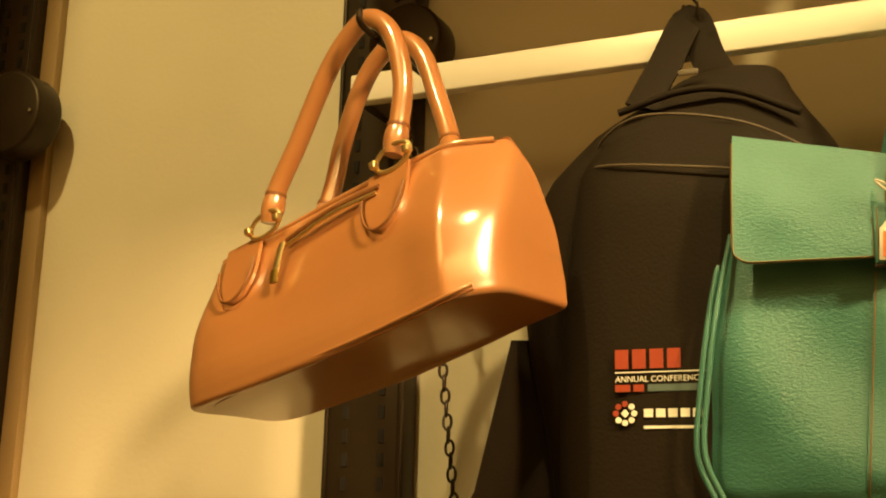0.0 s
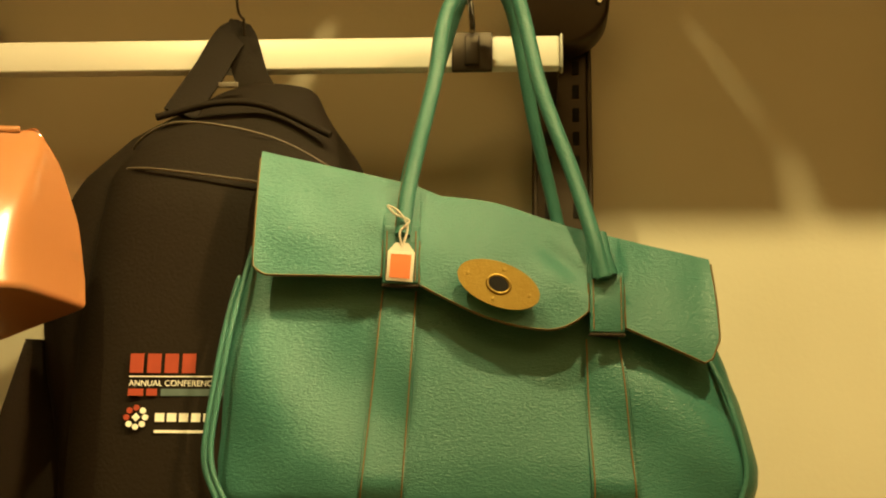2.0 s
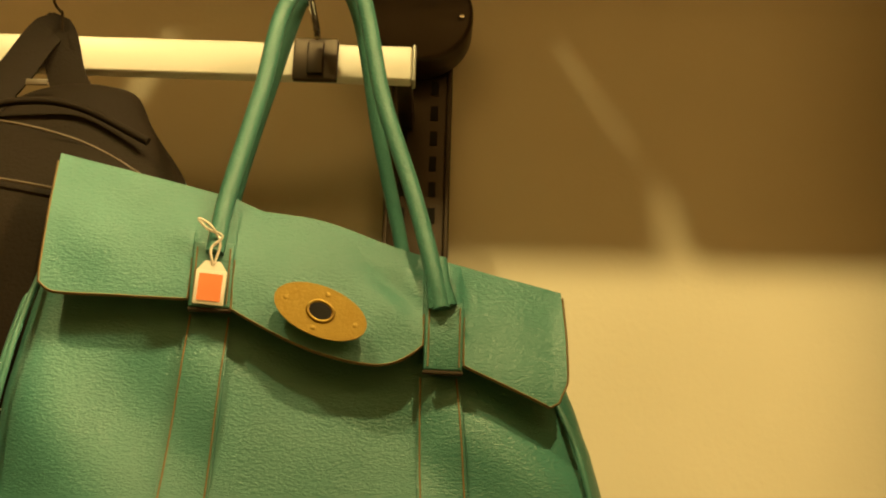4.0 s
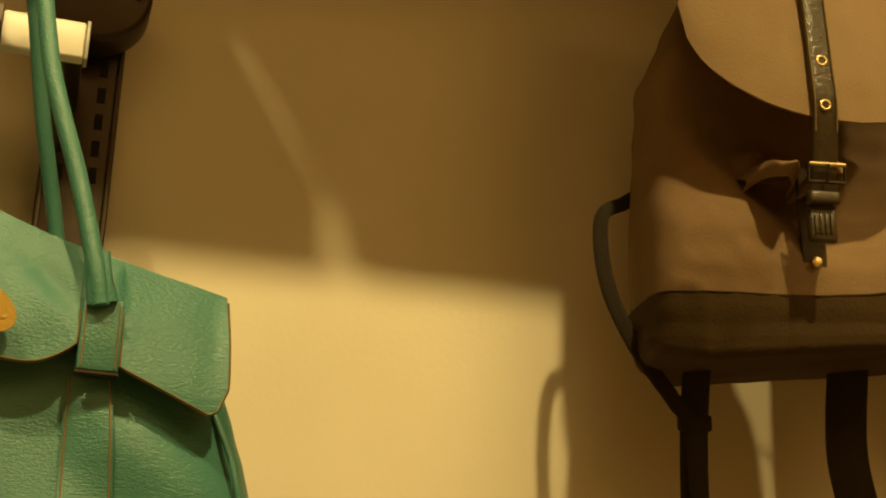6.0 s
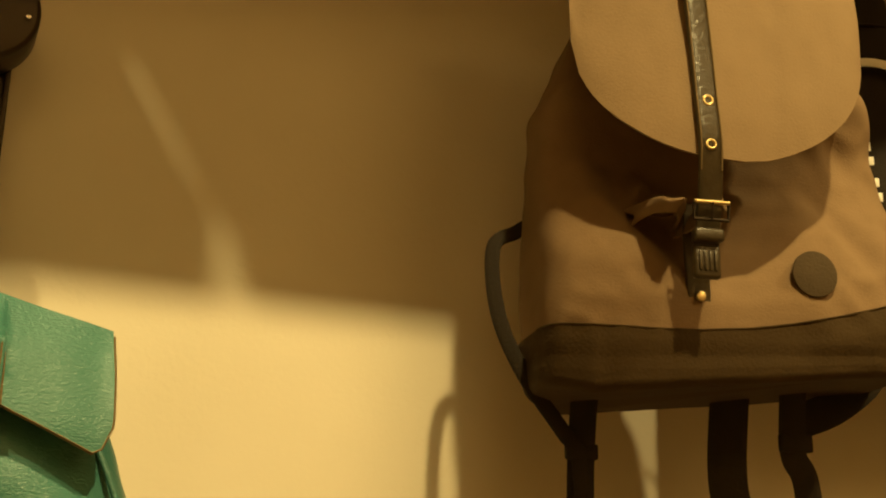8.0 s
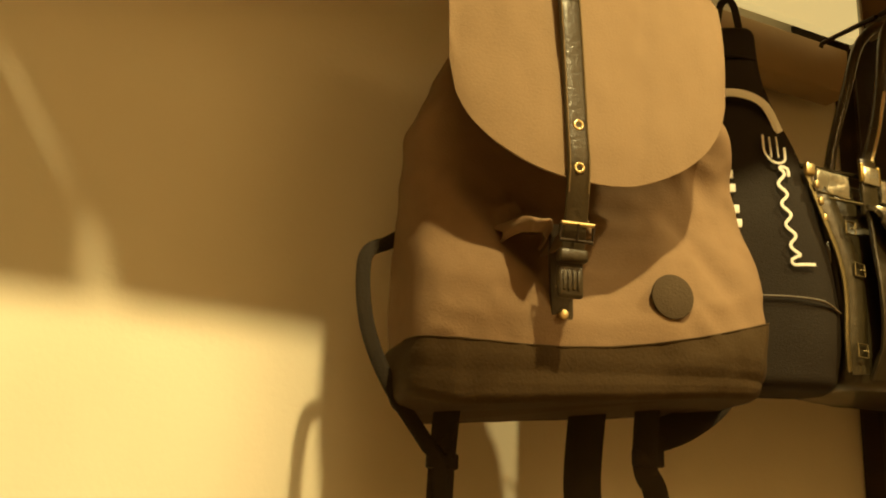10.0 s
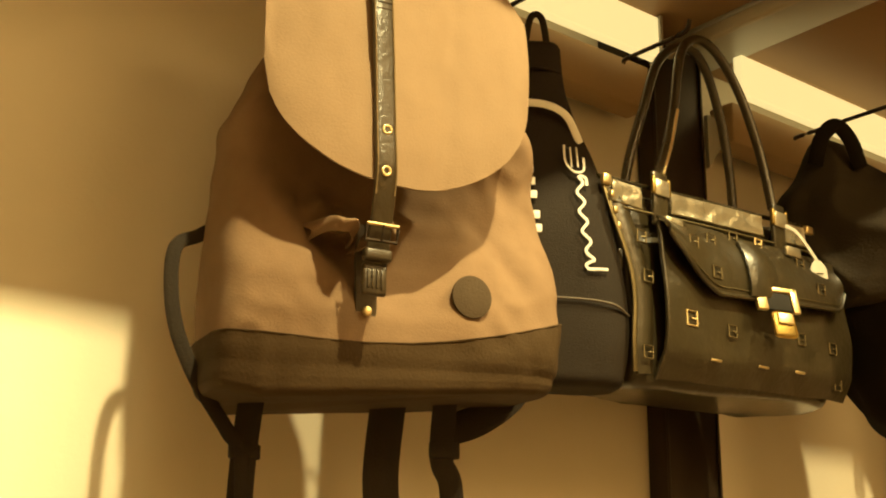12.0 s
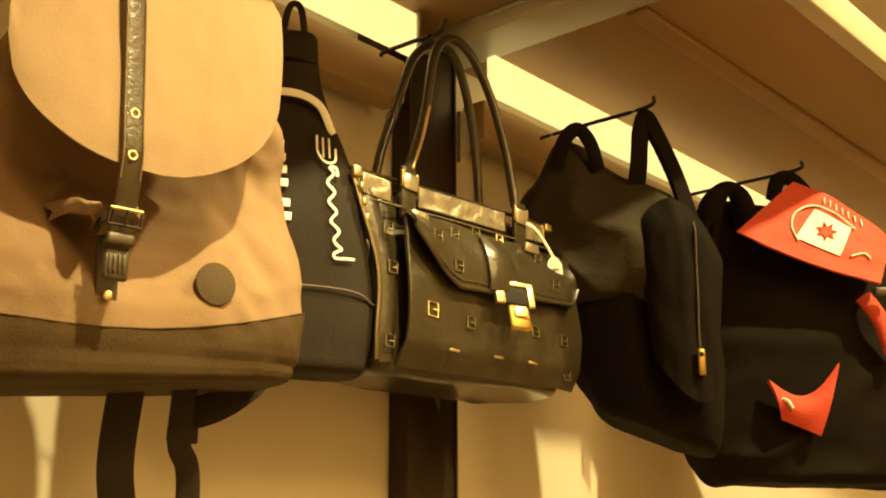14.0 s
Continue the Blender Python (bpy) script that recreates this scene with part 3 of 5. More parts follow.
def tan_handbag():
    t = thing("handbag", "glossy tan leather handbag hanging tilted on a hook", "handbag", pose(-0.511, -0.299, 1.518, 0, -14.1, -13.8), "handbags on the wall")

    def warp(x, y, z):
        k = min(max(z / 0.123, 0), 1)
        dent = 0.005 * math.exp(-((x - 0.075) / 0.03) ** 2 - ((z - 0.035) / 0.028) ** 2) if y < 0.05 else 0
        sag = 0.004 * math.sin(x * 26 + z * 30) * k * (1 - k) * 2
        end = float(np.interp(z, (0.0, 0.02, 0.06, 0.10, 0.125), (0.151, 0.153, 0.160, 0.164, 0.162)))
        rear = float(np.interp(z, (0.0, 0.02, 0.06, 0.10, 0.125), (0.108, 0.109, 0.099, 0.079, 0.059)))
        bend = 0.030 + 0.012 * k
        corner = 0.74 * max(0.0, x - (end - bend)) if y < rear - 0.004 else 0.0
        y2 = min(y + corner, rear - 0.003) if corner else y
        return x, y2 + (dent + sag if y < 0.05 else 0), z - 0.006 * math.sin((x + 0.1435) / 0.287 * math.pi) * (1 - k)

    rows = [(0.0, -0.154, 0.151, -0.003, 0.108), (0.02, -0.151, 0.153, -0.006, 0.109), (0.06, -0.142, 0.160, 0.000, 0.099), (0.10, -0.130, 0.164, 0.016, 0.079), (0.125, -0.124, 0.162, 0.028, 0.059)]
    part("body", loft(rows, 160, 60, 9.0, 0.0014, 13, 8.0, warp, 0.004), TAN, t)

    def line(pts, r, mat, name, label=""):
        return part(name, sweep(pts, r, seg=8), mat, t, label)

    line([(-0.142, 0.026, 0.004), (-0.122, 0.006, 0.002), (-0.07, -0.001, 0.0), (0.04, -0.003, -0.002), (0.118, -0.002, 0.001), (0.140, 0.004, 0.004)], 0.0015, TAN, "seam_piping")
    line([(-0.140, 0.027, 0.0010), (-0.121, 0.007, -0.0010), (-0.07, 0.0, -0.0035), (0.04, -0.001, -0.0055), (0.117, 0.0, -0.0020), (0.139, 0.006, 0.0010)], 0.0008, TAN_SEAM, "seam_line")
    line([(-0.122, 0.033, 0.125), (0.02, 0.030, 0.127), (0.10, 0.032, 0.127), (0.126, 0.034, 0.126), (0.152, 0.050, 0.123)], 0.0026, TAN, "top_piping")
    line([(-0.030, 0.013, 0.1055), (0.02, 0.012, 0.111), (0.066, 0.016, 0.1125)], 0.0024, TAN_SEAM, "zip_pocket_lip")
    line([(-0.030, 0.0105, 0.1000), (0.02, 0.0090, 0.1060), (0.064, 0.0130, 0.1075)], 0.0016, PALE_GOLD, "zip_teeth", "gold zip teeth")
    pull = part("zip_pull", sweep([(-0.030, 0.007, 0.102), (-0.032, 0.002, 0.088), (-0.034, -0.001, 0.076)], 0.0034, 0.0012, 8), PALE_GOLD, t, "gold zip pull")
    part("pull_tip", sweep([(-0.034, -0.002, 0.078), (-0.035, -0.003, 0.068)], 0.0042, 0.0018, 8, steps=3), GOLD, pull)

    def tongue(x):
        def fn(s, q):
            w = 0.020 * math.sqrt(max(0.0, 1 - (max(0, q - 0.4) / 0.601) ** 2))
            return (x + w * (2 * s - 1), 0.026 - 0.021 * q - 0.004, 0.126 - 0.055 * q)
        part("handle_tab", sheet(fn, 12, 14, 0.003), TAN, t, "rounded tan handle tab")
        edge = [Vector((x + 0.0205 * math.cos(w), 0.0136 - 0.0126 * math.sin(w) - 0.004, 0.104 - 0.0335 * math.sin(w))) for w in [math.pi * i / 20 for i in range(21)]]
        part("tab_edge", sweep(edge, 0.0012, seg=6, steps=0), TAN_SEAM, t)

    tongue(-0.085)
    tongue(0.073)
    for u in (-0.058, 0.080):
        part("handle_ring", ring_tube((u, 0.020, 0.132), 0.0175, 0.0095, 0.0020, radians(8)), PALE_GOLD, t, "gold oval handle ring")
        for k in (-1, 1):
            part("ring_bead", box(u + k * 0.0165 - 0.003, u + k * 0.0165 + 0.003, 0.014, 0.020, 0.128, 0.134, 0.001), PALE_GOLD, t)

    def handle(pts):
        ob = part("handle", sweep(pts, 0.0080, seg=16, steps=12), TAN, t, "round rolled tan leather handle")
        for end, nxt in ((0, 1), (-1, -2)):
            p, q = Vector(pts[end]), Vector(pts[nxt])
            d = (q - p).normalized()
            part("handle_end", sweep([p - d * 0.004, p + d * 0.010, p + d * 0.022], 0.0093, seg=14, steps=4, taper=lambda k: 0.8 + 0.25 * math.sin(k * math.pi)), TAN, ob)
            part("handle_band", sweep([p + d * 0.019, p + d * 0.0215], 0.0090, seg=14, steps=2), TAN_SEAM, ob)

    handle([(-0.057, 0.026, 0.138), (-0.048, 0.028, 0.160), (-0.020, 0.030, 0.192), (0.020, 0.030, 0.236), (0.050, 0.030, 0.258), (0.074, 0.030, 0.262), (0.092, 0.030, 0.238), (0.095, 0.030, 0.197), (0.086, 0.029, 0.164), (0.078, 0.026, 0.140)])
    handle([(-0.036, 0.062, 0.130), (-0.022, 0.070, 0.166), (-0.010, 0.074, 0.198), (0.017, 0.075, 0.238), (0.042, 0.075, 0.258), (0.068, 0.075, 0.262), (0.086, 0.075, 0.239), (0.094, 0.074, 0.193), (0.102, 0.068, 0.154), (0.106, 0.060, 0.130)])
    return t


tan_handbag()

# chain strap of a bag behind the tan handbag
chain = thing("chain_strap", "dark metal chain strap hanging against the wall", "chain", pose(-0.503, -0.10, 1.80))
for i in range(46):
    z = -i * 0.0112
    bm = ring_tube((0, 0, 0), 0.0036, 0.0068, 0.0013, seg=10)
    bmesh.ops.rotate(bm, verts=bm.verts, cent=(0, 0, 0), matrix=Matrix.Rotation(radians(15 + 90 * (i % 2)), 3, "Z"))
    bmesh.ops.translate(bm, verts=bm.verts, vec=(-0.048 + 0.048 * min(1, i / 22) + 0.026 * max(0, (i - 24) / 20), 0, z))
    part("link", bm, STEEL_DARK, chain)

# ---------------------------------------------------------------- black backpack


def black_backpack():
    t = thing("backpack", "black nylon backpack with orange and white print", "backpack", pose(-0.30, -0.19, 1.60), "backpacks on the wall")

    def warp(x, y, z):
        return x + 0.02 * max(0, z) * 2.0, y, z

    rows = [(-0.30, -0.085, 0.17, 0.0, 0.13), (-0.15, -0.085, 0.175, -0.008, 0.13), (-0.04, -0.108, 0.172, -0.010, 0.12), (0.03, -0.106, 0.166, -0.008, 0.11),
            (0.075, -0.090, 0.150, -0.002, 0.10), (0.105, -0.068, 0.128, 0.010, 0.09), (0.135, -0.020, 0.102, 0.024, 0.08), (0.160, 0.050, 0.086, 0.036, 0.07)]
    part("body", loft(rows, 56, 46, 2.6, 0.004, 13, 2.0, warp, 0.012), BLACK_NYLON, t)

    def front(s, q):
        k = 2 * s - 1
        wide = 0.098 + 0.012 * min(1, q * 3)
        round_top = 0.062 * (1 - math.sqrt(max(0.0, 1 - abs(k) ** 2.6)))
        z = 0.104 - 0.014 * s - round_top * (1 - q) - 0.36 * q
        return (0.044 + wide * k, -0.006 - 0.018 * math.sqrt(max(0.0, 1 - k * k)) * min(1, q * 5 + 0.2) + 0.012 * abs(k) ** 4, z)
    pocket = part("front_pocket", sheet(front, 36, 28, 0.004), BLACK_NYLON, t, "black front pocket panel")
    arc = [(-0.046, 0.034, 0.080), (-0.032, 0.010, 0.099), (0.008, -0.008, 0.1085), (0.08, -0.010, 0.094), (0.136, 0.020, 0.070)]
    part("zip_piping", sweep(arc, 0.0010, seg=8), BLACK_PIPE, t, "grey curved zip piping")
    part("zip_line", sweep([(-0.050, 0.014, 0.0735), (-0.032, -0.006, 0.0715), (0.0, -0.0195, 0.066), (0.065, -0.025, 0.0555), (0.12, -0.018, 0.048)], 0.0011, seg=6), BLACK_PIPE, pocket, "grey zip line")
    part("top_seam", sweep([(-0.02, 0.012, 0.120), (0.03, 0.010, 0.131), (0.07, 0.012, 0.128), (0.12, 0.012, 0.104)], 0.003, seg=8), BLACK_NYLON, t)
    loop = [(-0.004, 0.020, 0.125), (0.012, 0.035, 0.165), (0.030, 0.050, 0.207), (0.046, 0.046, 0.168), (0.064, 0.030, 0.135)]
    part("top_loop", sweep(loop, 0.0150, 0.0025, 8, side=(0, 1, 0)), BLACK_NYLON, t, "black webbing hanging loop")
    part("loop_label", box(0.026, 0.042, 0.020, 0.0215, 0.148, 0.153, 0.0005), BLACK_PIPE, t)
    part("cord", sweep([(0.030, 0.05, 0.196), (0.022, 0.06, 0.225), (0.026, 0.10, 0.232)], 0.0011, seg=6), LINING, t)

    def skirt(s, q):
        return ((-0.116 - 0.060 * q - 0.080 * max(0, q - 0.5)) * (1 - s) - 0.05 * s, 0.03 + 0.02 * s, -0.055 - 0.03 * (1 - s) * (1 - q) * 0 - 0.24 * q)
    part("side_strap", sheet(skirt, 6, 16, 0.012), BLACK_NYLON, t, "wide black side strap")
    part("buckle", box(-0.092, -0.074, 0.018, 0.026, -0.064, -0.052, 0.002), BLACK_NYLON, t)
    # print: blocks in place of the lettering and mark
    px = -0.0135
    for i in range(4):
        x = px + i * 0.0128
        part("print_bar", box(x, x + 0.0098, -0.0245, -0.0236, -0.0890, -0.0750), ORANGE_INK, pocket, "plain orange print bar")
    part("print_bar", box(px, 0.060, -0.0245, -0.0236, -0.0920, -0.0912), WHITE_INK, pocket)
    words = bpy.data.curves.new("words", "FONT")
    words.body, words.size, words.extrude = "ANNUAL CONFERENCE", 0.0060, 0.0002
    holder = bpy.data.objects.new("words", words)
    lines = bmesh.new()
    lines.from_mesh(holder.to_mesh())
    holder.to_mesh_clear()
    bpy.data.objects.remove(holder)
    bpy.data.curves.remove(words)
    bmesh.ops.transform(lines, matrix=pose(px, -0.0243, -0.0985, 90, 0, 0), verts=lines.verts)
    part("lettering", lines, WHITE_INK, pocket, "small white lettering", smooth=False)
    part("print_bar", box(px, px + 0.011, -0.0245, -0.0236, -0.1055, -0.1005), ORANGE_INK, pocket)
    part("print_bar", box(px + 0.0135, px + 0.021, -0.0245, -0.0236, -0.1055, -0.1005), ORANGE_INK, pocket)
    part("print_bar", box(px + 0.024, 0.060, -0.0245, -0.0236, -0.1055, -0.1005), BLUE_INK, pocket)
    for i in range(8):
        w = 2 * math.pi * i / 8
        part("print_mark", disc((-0.0065 + 0.0068 * math.cos(w), -0.0240, -0.121 + 0.0068 * math.sin(w)), 0.0022, 0.0012, 10, 0), ORANGE_INK if i in (2, 3, 4) else WHITE_INK, pocket)
    part("print_mark", disc((-0.0065, -0.0240, -0.121), 0.0030, 0.0012, 4, 0), WHITE_INK, pocket)
    for i in range(5):
        x = 0.0075 + i * 0.0088
        part("print_bar", box(x, x + 0.0066, -0.0245, -0.0236, -0.1240, -0.1180), WHITE_INK, pocket)
    part("print_bar", box(0.0075, 0.052, -0.0245, -0.0236, -0.1320, -0.1300), WHITE_INK, pocket)
    return t


black_backpack()

# ---------------------------------------------------------------- canvas backpack


def canvas_backpack():
    t = thing("backpack", "tan canvas backpack with dark base and buckled leather strap", "backpack", pose(0.53, -0.235, 1.70, 0, 0, -12), "backpacks on the wall")

    def sag(x, y, z):
        g = min(1.0, max(0.0, (0.105 - y) / 0.035))
        crease = -0.010 * math.exp(-((x + 0.06 + 0.5 * z) / 0.022) ** 2) * math.exp(-((z - 0.02) / 0.07) ** 2)
        crease2 = -0.008 * math.exp(-((x - 0.07 - 0.35 * z) / 0.02) ** 2) * math.exp(-((z - 0.03) / 0.06) ** 2)
        hollow = 0.014 * math.exp(-((x - 0.015) / 0.085) ** 2 - ((z - 0.055) / 0.052) ** 2)
        crease3 = -0.007 * math.exp(-((x + 0.02 + 0.9 * (z + 0.03)) / 0.015) ** 2) * math.exp(-((z + 0.02) / 0.045) ** 2)
        crease4 = 0.006 * math.exp(-((x - 0.125 + 0.6 * (z - 0.02)) / 0.014) ** 2) * math.exp(-((z - 0.03) / 0.05) ** 2)
        lump = -0.016 * math.exp(-((x + 0.044 - 0.25 * (z - 0.05)) / 0.009) ** 2 - ((z - 0.052) / 0.012) ** 2)
        lump += -0.013 * math.exp(-((x + 0.022) / 0.010) ** 2 - ((z - 0.048 - 0.3 * (x + 0.022)) / 0.009) ** 2)
        lump += -0.014 * math.exp(-((x - 0.040 - 0.8 * (z - 0.05)) / 0.010) ** 2 - ((z - 0.055) / 0.022) ** 2)
        xb = -0.100 - 0.5 * (z - 0.02)
        zb = float(np.interp(x, (-0.12, -0.087, -0.035, 0.045, 0.075, 0.16), (0.03, 0.013, -0.034, -0.034, 0.028, 0.040)))
        soft = (1 / (1 + math.exp(-(x - xb) / 0.014))) * (1 / (1 + math.exp(-(z - zb) / 0.019)))
        recess = 0.017 * soft * (1 - 0.6 * min(1, max(0, (z - 0.10) / 0.08)))
        ear = -0.030 * math.exp(-((z - 0.150) / 0.034) ** 2) / (1 + math.exp((x + 0.080) / 0.012))
        ear += -0.024 * math.exp(-((z - 0.140) / 0.036) ** 2) / (1 + math.exp(-(x - 0.105) / 0.012))
        ear += -0.008 * math.exp(-((x + 0.072) / 0.050) ** 2 - ((z + 0.022) / 0.036) ** 2)
        side = min(1.0, max(0.0, (0.125 - y) / 0.05))
        x -= 0.010 * side * math.exp(-((z - 0.124) / 0.014) ** 2) / (1 + math.exp((x + 0.10) / 0.008))
        fine = 0.0045 * abs(noise.noise(Vector((x * 34 + z * 22, y * 6, z * 24 - x * 12)))) - 0.001
        return x, y + g * (fine + ear + recess + crease + crease2 + crease3 + crease4 + hollow + lump), z

    def cut(x):
        return -0.0655 + 0.018 * (x / 0.15) ** 2 + 0.012 * (x / 0.15)

    rows = [(-0.112, -0.118, 0.168, -0.002, 0.100), (-0.100, -0.123, 0.176, -0.009, 0.112), (-0.060, -0.123, 0.180, -0.014, 0.116), (-0.02, -0.121, 0.187, -0.012, 0.130), (0.005, -0.119, 0.194, -0.006, 0.135),
            (0.05, -0.116, 0.188, 0.004, 0.130), (0.105, -0.116, 0.176, 0.012, 0.120), (0.150, -0.106, 0.160, 0.014, 0.110), (0.23, -0.068, 0.118, 0.010, 0.10), (0.27, -0.05, 0.09, 0.045, 0.09)]
    def hang(x, y, z):
        """The base rises to one side."""
        low = -0.112 + (0.10 * (x + 0.09) if x > -0.09 else 0.28 * (-0.09 - x))
        k = min(max((z + 0.112) / 0.052, 0), 1)
        x, y, z2 = sag(x, y, max(z, -0.066))
        return x, y, low + (-0.060 - low) * k if z < -0.060 else z2

    part("body", loft(rows, 180, 150, 4.2, 0.0040, 15, 5.0, hang, 0.006), CANVAS, t, "creased tan canvas body")

    # the darker base is a second layer of cloth over the foot of the body
    cloth = loft(rows, 180, 150, 4.2, 0.0040, 15, 5.0, hang, 0.006)
    cloth.normal_update()
    for v in cloth.verts:
        v.co += v.normal * 0.0022
    bmesh.ops.delete(cloth, geom=[f for f in cloth.faces if f.calc_center_median().z > cut(f.calc_center_median().x)], context="FACES")
    for v in cloth.verts:
        if v.is_boundary:
            v.co.z = cut(v.co.x)
    base = part("base_band", cloth, BROWN_BAND, t, "dark brown canvas base band")
    rim = sorted(((v.co.x, v.co.y, v.co.z) for v in base.data.vertices if abs(v.co.z - cut(v.co.x)) < 1e-5 and v.co.y < 0.03), key=lambda p: p[0])
    part("hem", sweep(rim[::3], 0.0009, seg=6, steps=0), BROWN_BAND, base, "turned hem of the base band")

    def flap(s, q):
        k = 2 * s - 1
        if q < 0.25:
            w = q / 0.25
            return (0.024 + 0.095 * k, 0.10 - 0.11 * w + 0.01 * k * k, 0.300 + 0.012 * math.sin(w * math.pi))
        w = (q - 0.25) / 0.75
        half = 0.094 + 0.025 * min(1, w * 2.2)
        curve = math.sqrt(max(0.0, 1 - abs(k) ** 2.4))
        low = 0.158 - 0.100 * curve + 0.022 * max(0, k)
        z = 0.300 + (low - 0.300) * w
        x = 0.024 + half * k * (1 - 0.00 * w)
        y = -0.012 - 0.030 * math.sin(w * math.pi * 0.55) + 0.030 * abs(k) ** 3 + 0.005 * noise.noise(Vector((x * 15, z * 9, 1.5))) + 0.0012 * noise.noise(Vector((x * 60, z * 40, 3.5)))
        y += 0.006 * math.exp(-((x - 0.058 - 0.1 * (z - 0.2)) / 0.013) ** 2) * (1 - w * 0.5)
        return (x, y, z)
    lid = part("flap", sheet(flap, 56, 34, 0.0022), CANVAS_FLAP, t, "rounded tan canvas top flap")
    lid.matrix_basis = pose(-0.0172, -0.020, -0.0107)
    def fold(x0, x1, z0, z1, slant, seed):
        def fn(s, q):
            x = x0 + (x1 - x0) * s + slant * (1 - q)
            end = math.sin(min(max(s, 0.02), 0.98) * math.pi) ** 0.35
            bulge = math.sin(min(1.0, q * 1.15) * math.pi * 0.62) * end
            ripple = 0.012 * noise.noise(Vector((s * 3.2, q * 1.5, seed))) + 0.003 * noise.noise(Vector((s * 8, q * 4, seed)))
            return (x, 0.020 - 0.078 * bulge + ripple + 0.05 * max(0, q - 0.8), z1 + (z0 - z1) * q + 0.006 * noise.noise(Vector((s * 3, 0.0, seed))))
        part("cloth_fold", sheet(fn, 26, 18, 0.002), CANVAS, t, "crumpled canvas fold under the flap")

    fold(-0.060, -0.026, 0.012, 0.033, 0.0, 3.1)
    fold(-0.028, 0.004, 0.006, 0.038, 0.016, 7.4)

    # leather strap over the flap, buckle and stub
    path = [(0.004, -0.030, 0.298), (0.003, -0.046, 0.22), (0.005, -0.050, 0.15), (0.006, -0.053, 0.10), (0.007, -0.054, 0.072), (0.008, -0.049, 0.05), (0.009, -0.040, 0.022), (0.008, -0.030, -0.018)]
    strap = part("strap", sweep(path, 0.0093, 0.0019, 12, steps=10, square=True), STRAP_LEATHER, t, "dark worn leather strap")
    for z, y in ((0.1025, -0.0547), (0.068, -0.0557)):
        part("eyelet", ring_tube((0.0065, y, z), 0.0034, 0.0034, 0.0011, seg=14), PALE_GOLD, strap, "pale metal eyelet")
    for k in (-1, 1):
        edge = [(p[0] + k * 0.0078, p[1] - 0.0021, p[2]) for p in path[:6]]
        part("edge_stitching", sweep(edge, 0.0006, seg=5, steps=10), RAW_EDGE, strap)
    for i in range(26):
        part("tooling", box(-0.003, 0.010, -0.0008, 0.0004, -0.0009, 0.0009, 0.0003), STRAP_LEATHER, strap).matrix_basis = pose(0.0005, -0.0487 + 0.000045 * (i - 10) ** 2 * 0.5, 0.140 + i * 0.0058, 0, 0, 0)
    part("keeper", box(-0.0035, 0.0195, -0.0430, -0.0330, 0.000, 0.010, 0.0025), STRAP_LEATHER, strap)
    part("strap_tip", box(-0.0025, 0.0180, -0.0370, -0.0300, -0.026, -0.001, 0.0026), STRAP_LEATHER, strap, "ridged leather strap tip")
    for i in range(4):
        part("tip_ridge", box(0.0008 + i * 0.0038, 0.0030 + i * 0.0038, -0.0385, -0.0370, -0.021, -0.006, 0.0005), STRAP_LEATHER, strap)
    frame_pts = [(-0.0045, -0.0465, 0.0265), (0.0215, -0.0465, 0.0265), (0.0215, -0.0440, 0.0150), (-0.0045, -0.0440, 0.0150), (-0.0045, -0.0465, 0.0265)]
    part("buckle", sweep(frame_pts[1:], 0.0014, seg=8, steps=0), STEEL_DARK, strap, "dark metal strap buckle")
    part("buckle_bar", sweep([(-0.0045, -0.0475, 0.0270), (0.0215, -0.0475, 0.0270)], 0.0015, seg=8, steps=2), PALE_GOLD, strap, "bright gold buckle bar")
    part("buckle_pin", sweep([(0.0085, -0.0490, 0.0265), (0.0085, -0.0460, 0.0145)], 0.0010, seg=6, steps=2), STEEL_DARK, strap)
    stub = part("strap_stub", sweep([(-0.006, -0.020, 0.03), (-0.006, -0.018, 0.0), (-0.003, -0.013, -0.030), (-0.002, -0.010, -0.046)], 0.0095, 0.002, 12, square=True), STRAP_LEATHER, t, "dark leather strap stub")
    part("stub_rivet", disc((-0.002, -0.0150, -0.0385), 0.0040, 0.003, 16, 0.0012), PALE_GOLD, stub)
    strap.matrix_basis = pose(-0.0282, -0.013, -0.0117)
    stub.matrix_basis = pose(-0.010, 0.000, -0.003)
    part("round_patch", disc((0.081, -0.0138, -0.0180), 0.0182, 0.0022, 40, 0.0006), PATCH, t, "round dark brown patch")
    part("side_label", box(0.1712, 0.1752, 0.020, 0.027, 0.020, 0.027, 0.0004), YELLOW_TAB, t, "small yellow side label")
    part("side_label", box(0.1716, 0.1752, 0.020, 0.027, 0.0125, 0.0195, 0.0004), BLUE_TAB, t, "small blue side label")

    def web(pts, name, w=0.0125, label="dark webbing strap", side=(0.25, 1, 0)):
        return part(name, sweep(pts, w, 0.0012, 12, side=side, square=True), WEBBING, t, label)

    web([(-0.068, 0.111, 0.074), (-0.095, 0.106, 0.055), (-0.121, 0.098, 0.036), (-0.143, 0.090, 0.018), (-0.144, 0.072, -0.040), (-0.127, 0.060, -0.090), (-0.094, 0.068, -0.132), (-0.080, 0.072, -0.155), (-0.076, 0.073, -0.260)], "shoulder_strap", 0.0060)
    web([(-0.078, 0.055, -0.088), (-0.078, 0.070, -0.13), (-0.078, 0.078, -0.18), (-0.078, 0.078, -0.27)], "lower_strap", 0.0105)
    web([(0.046, 0.07, -0.085), (0.046, 0.085, -0.16), (0.054, 0.085, -0.22), (0.056, 0.085, -0.30)], "centre_strap", 0.0155)
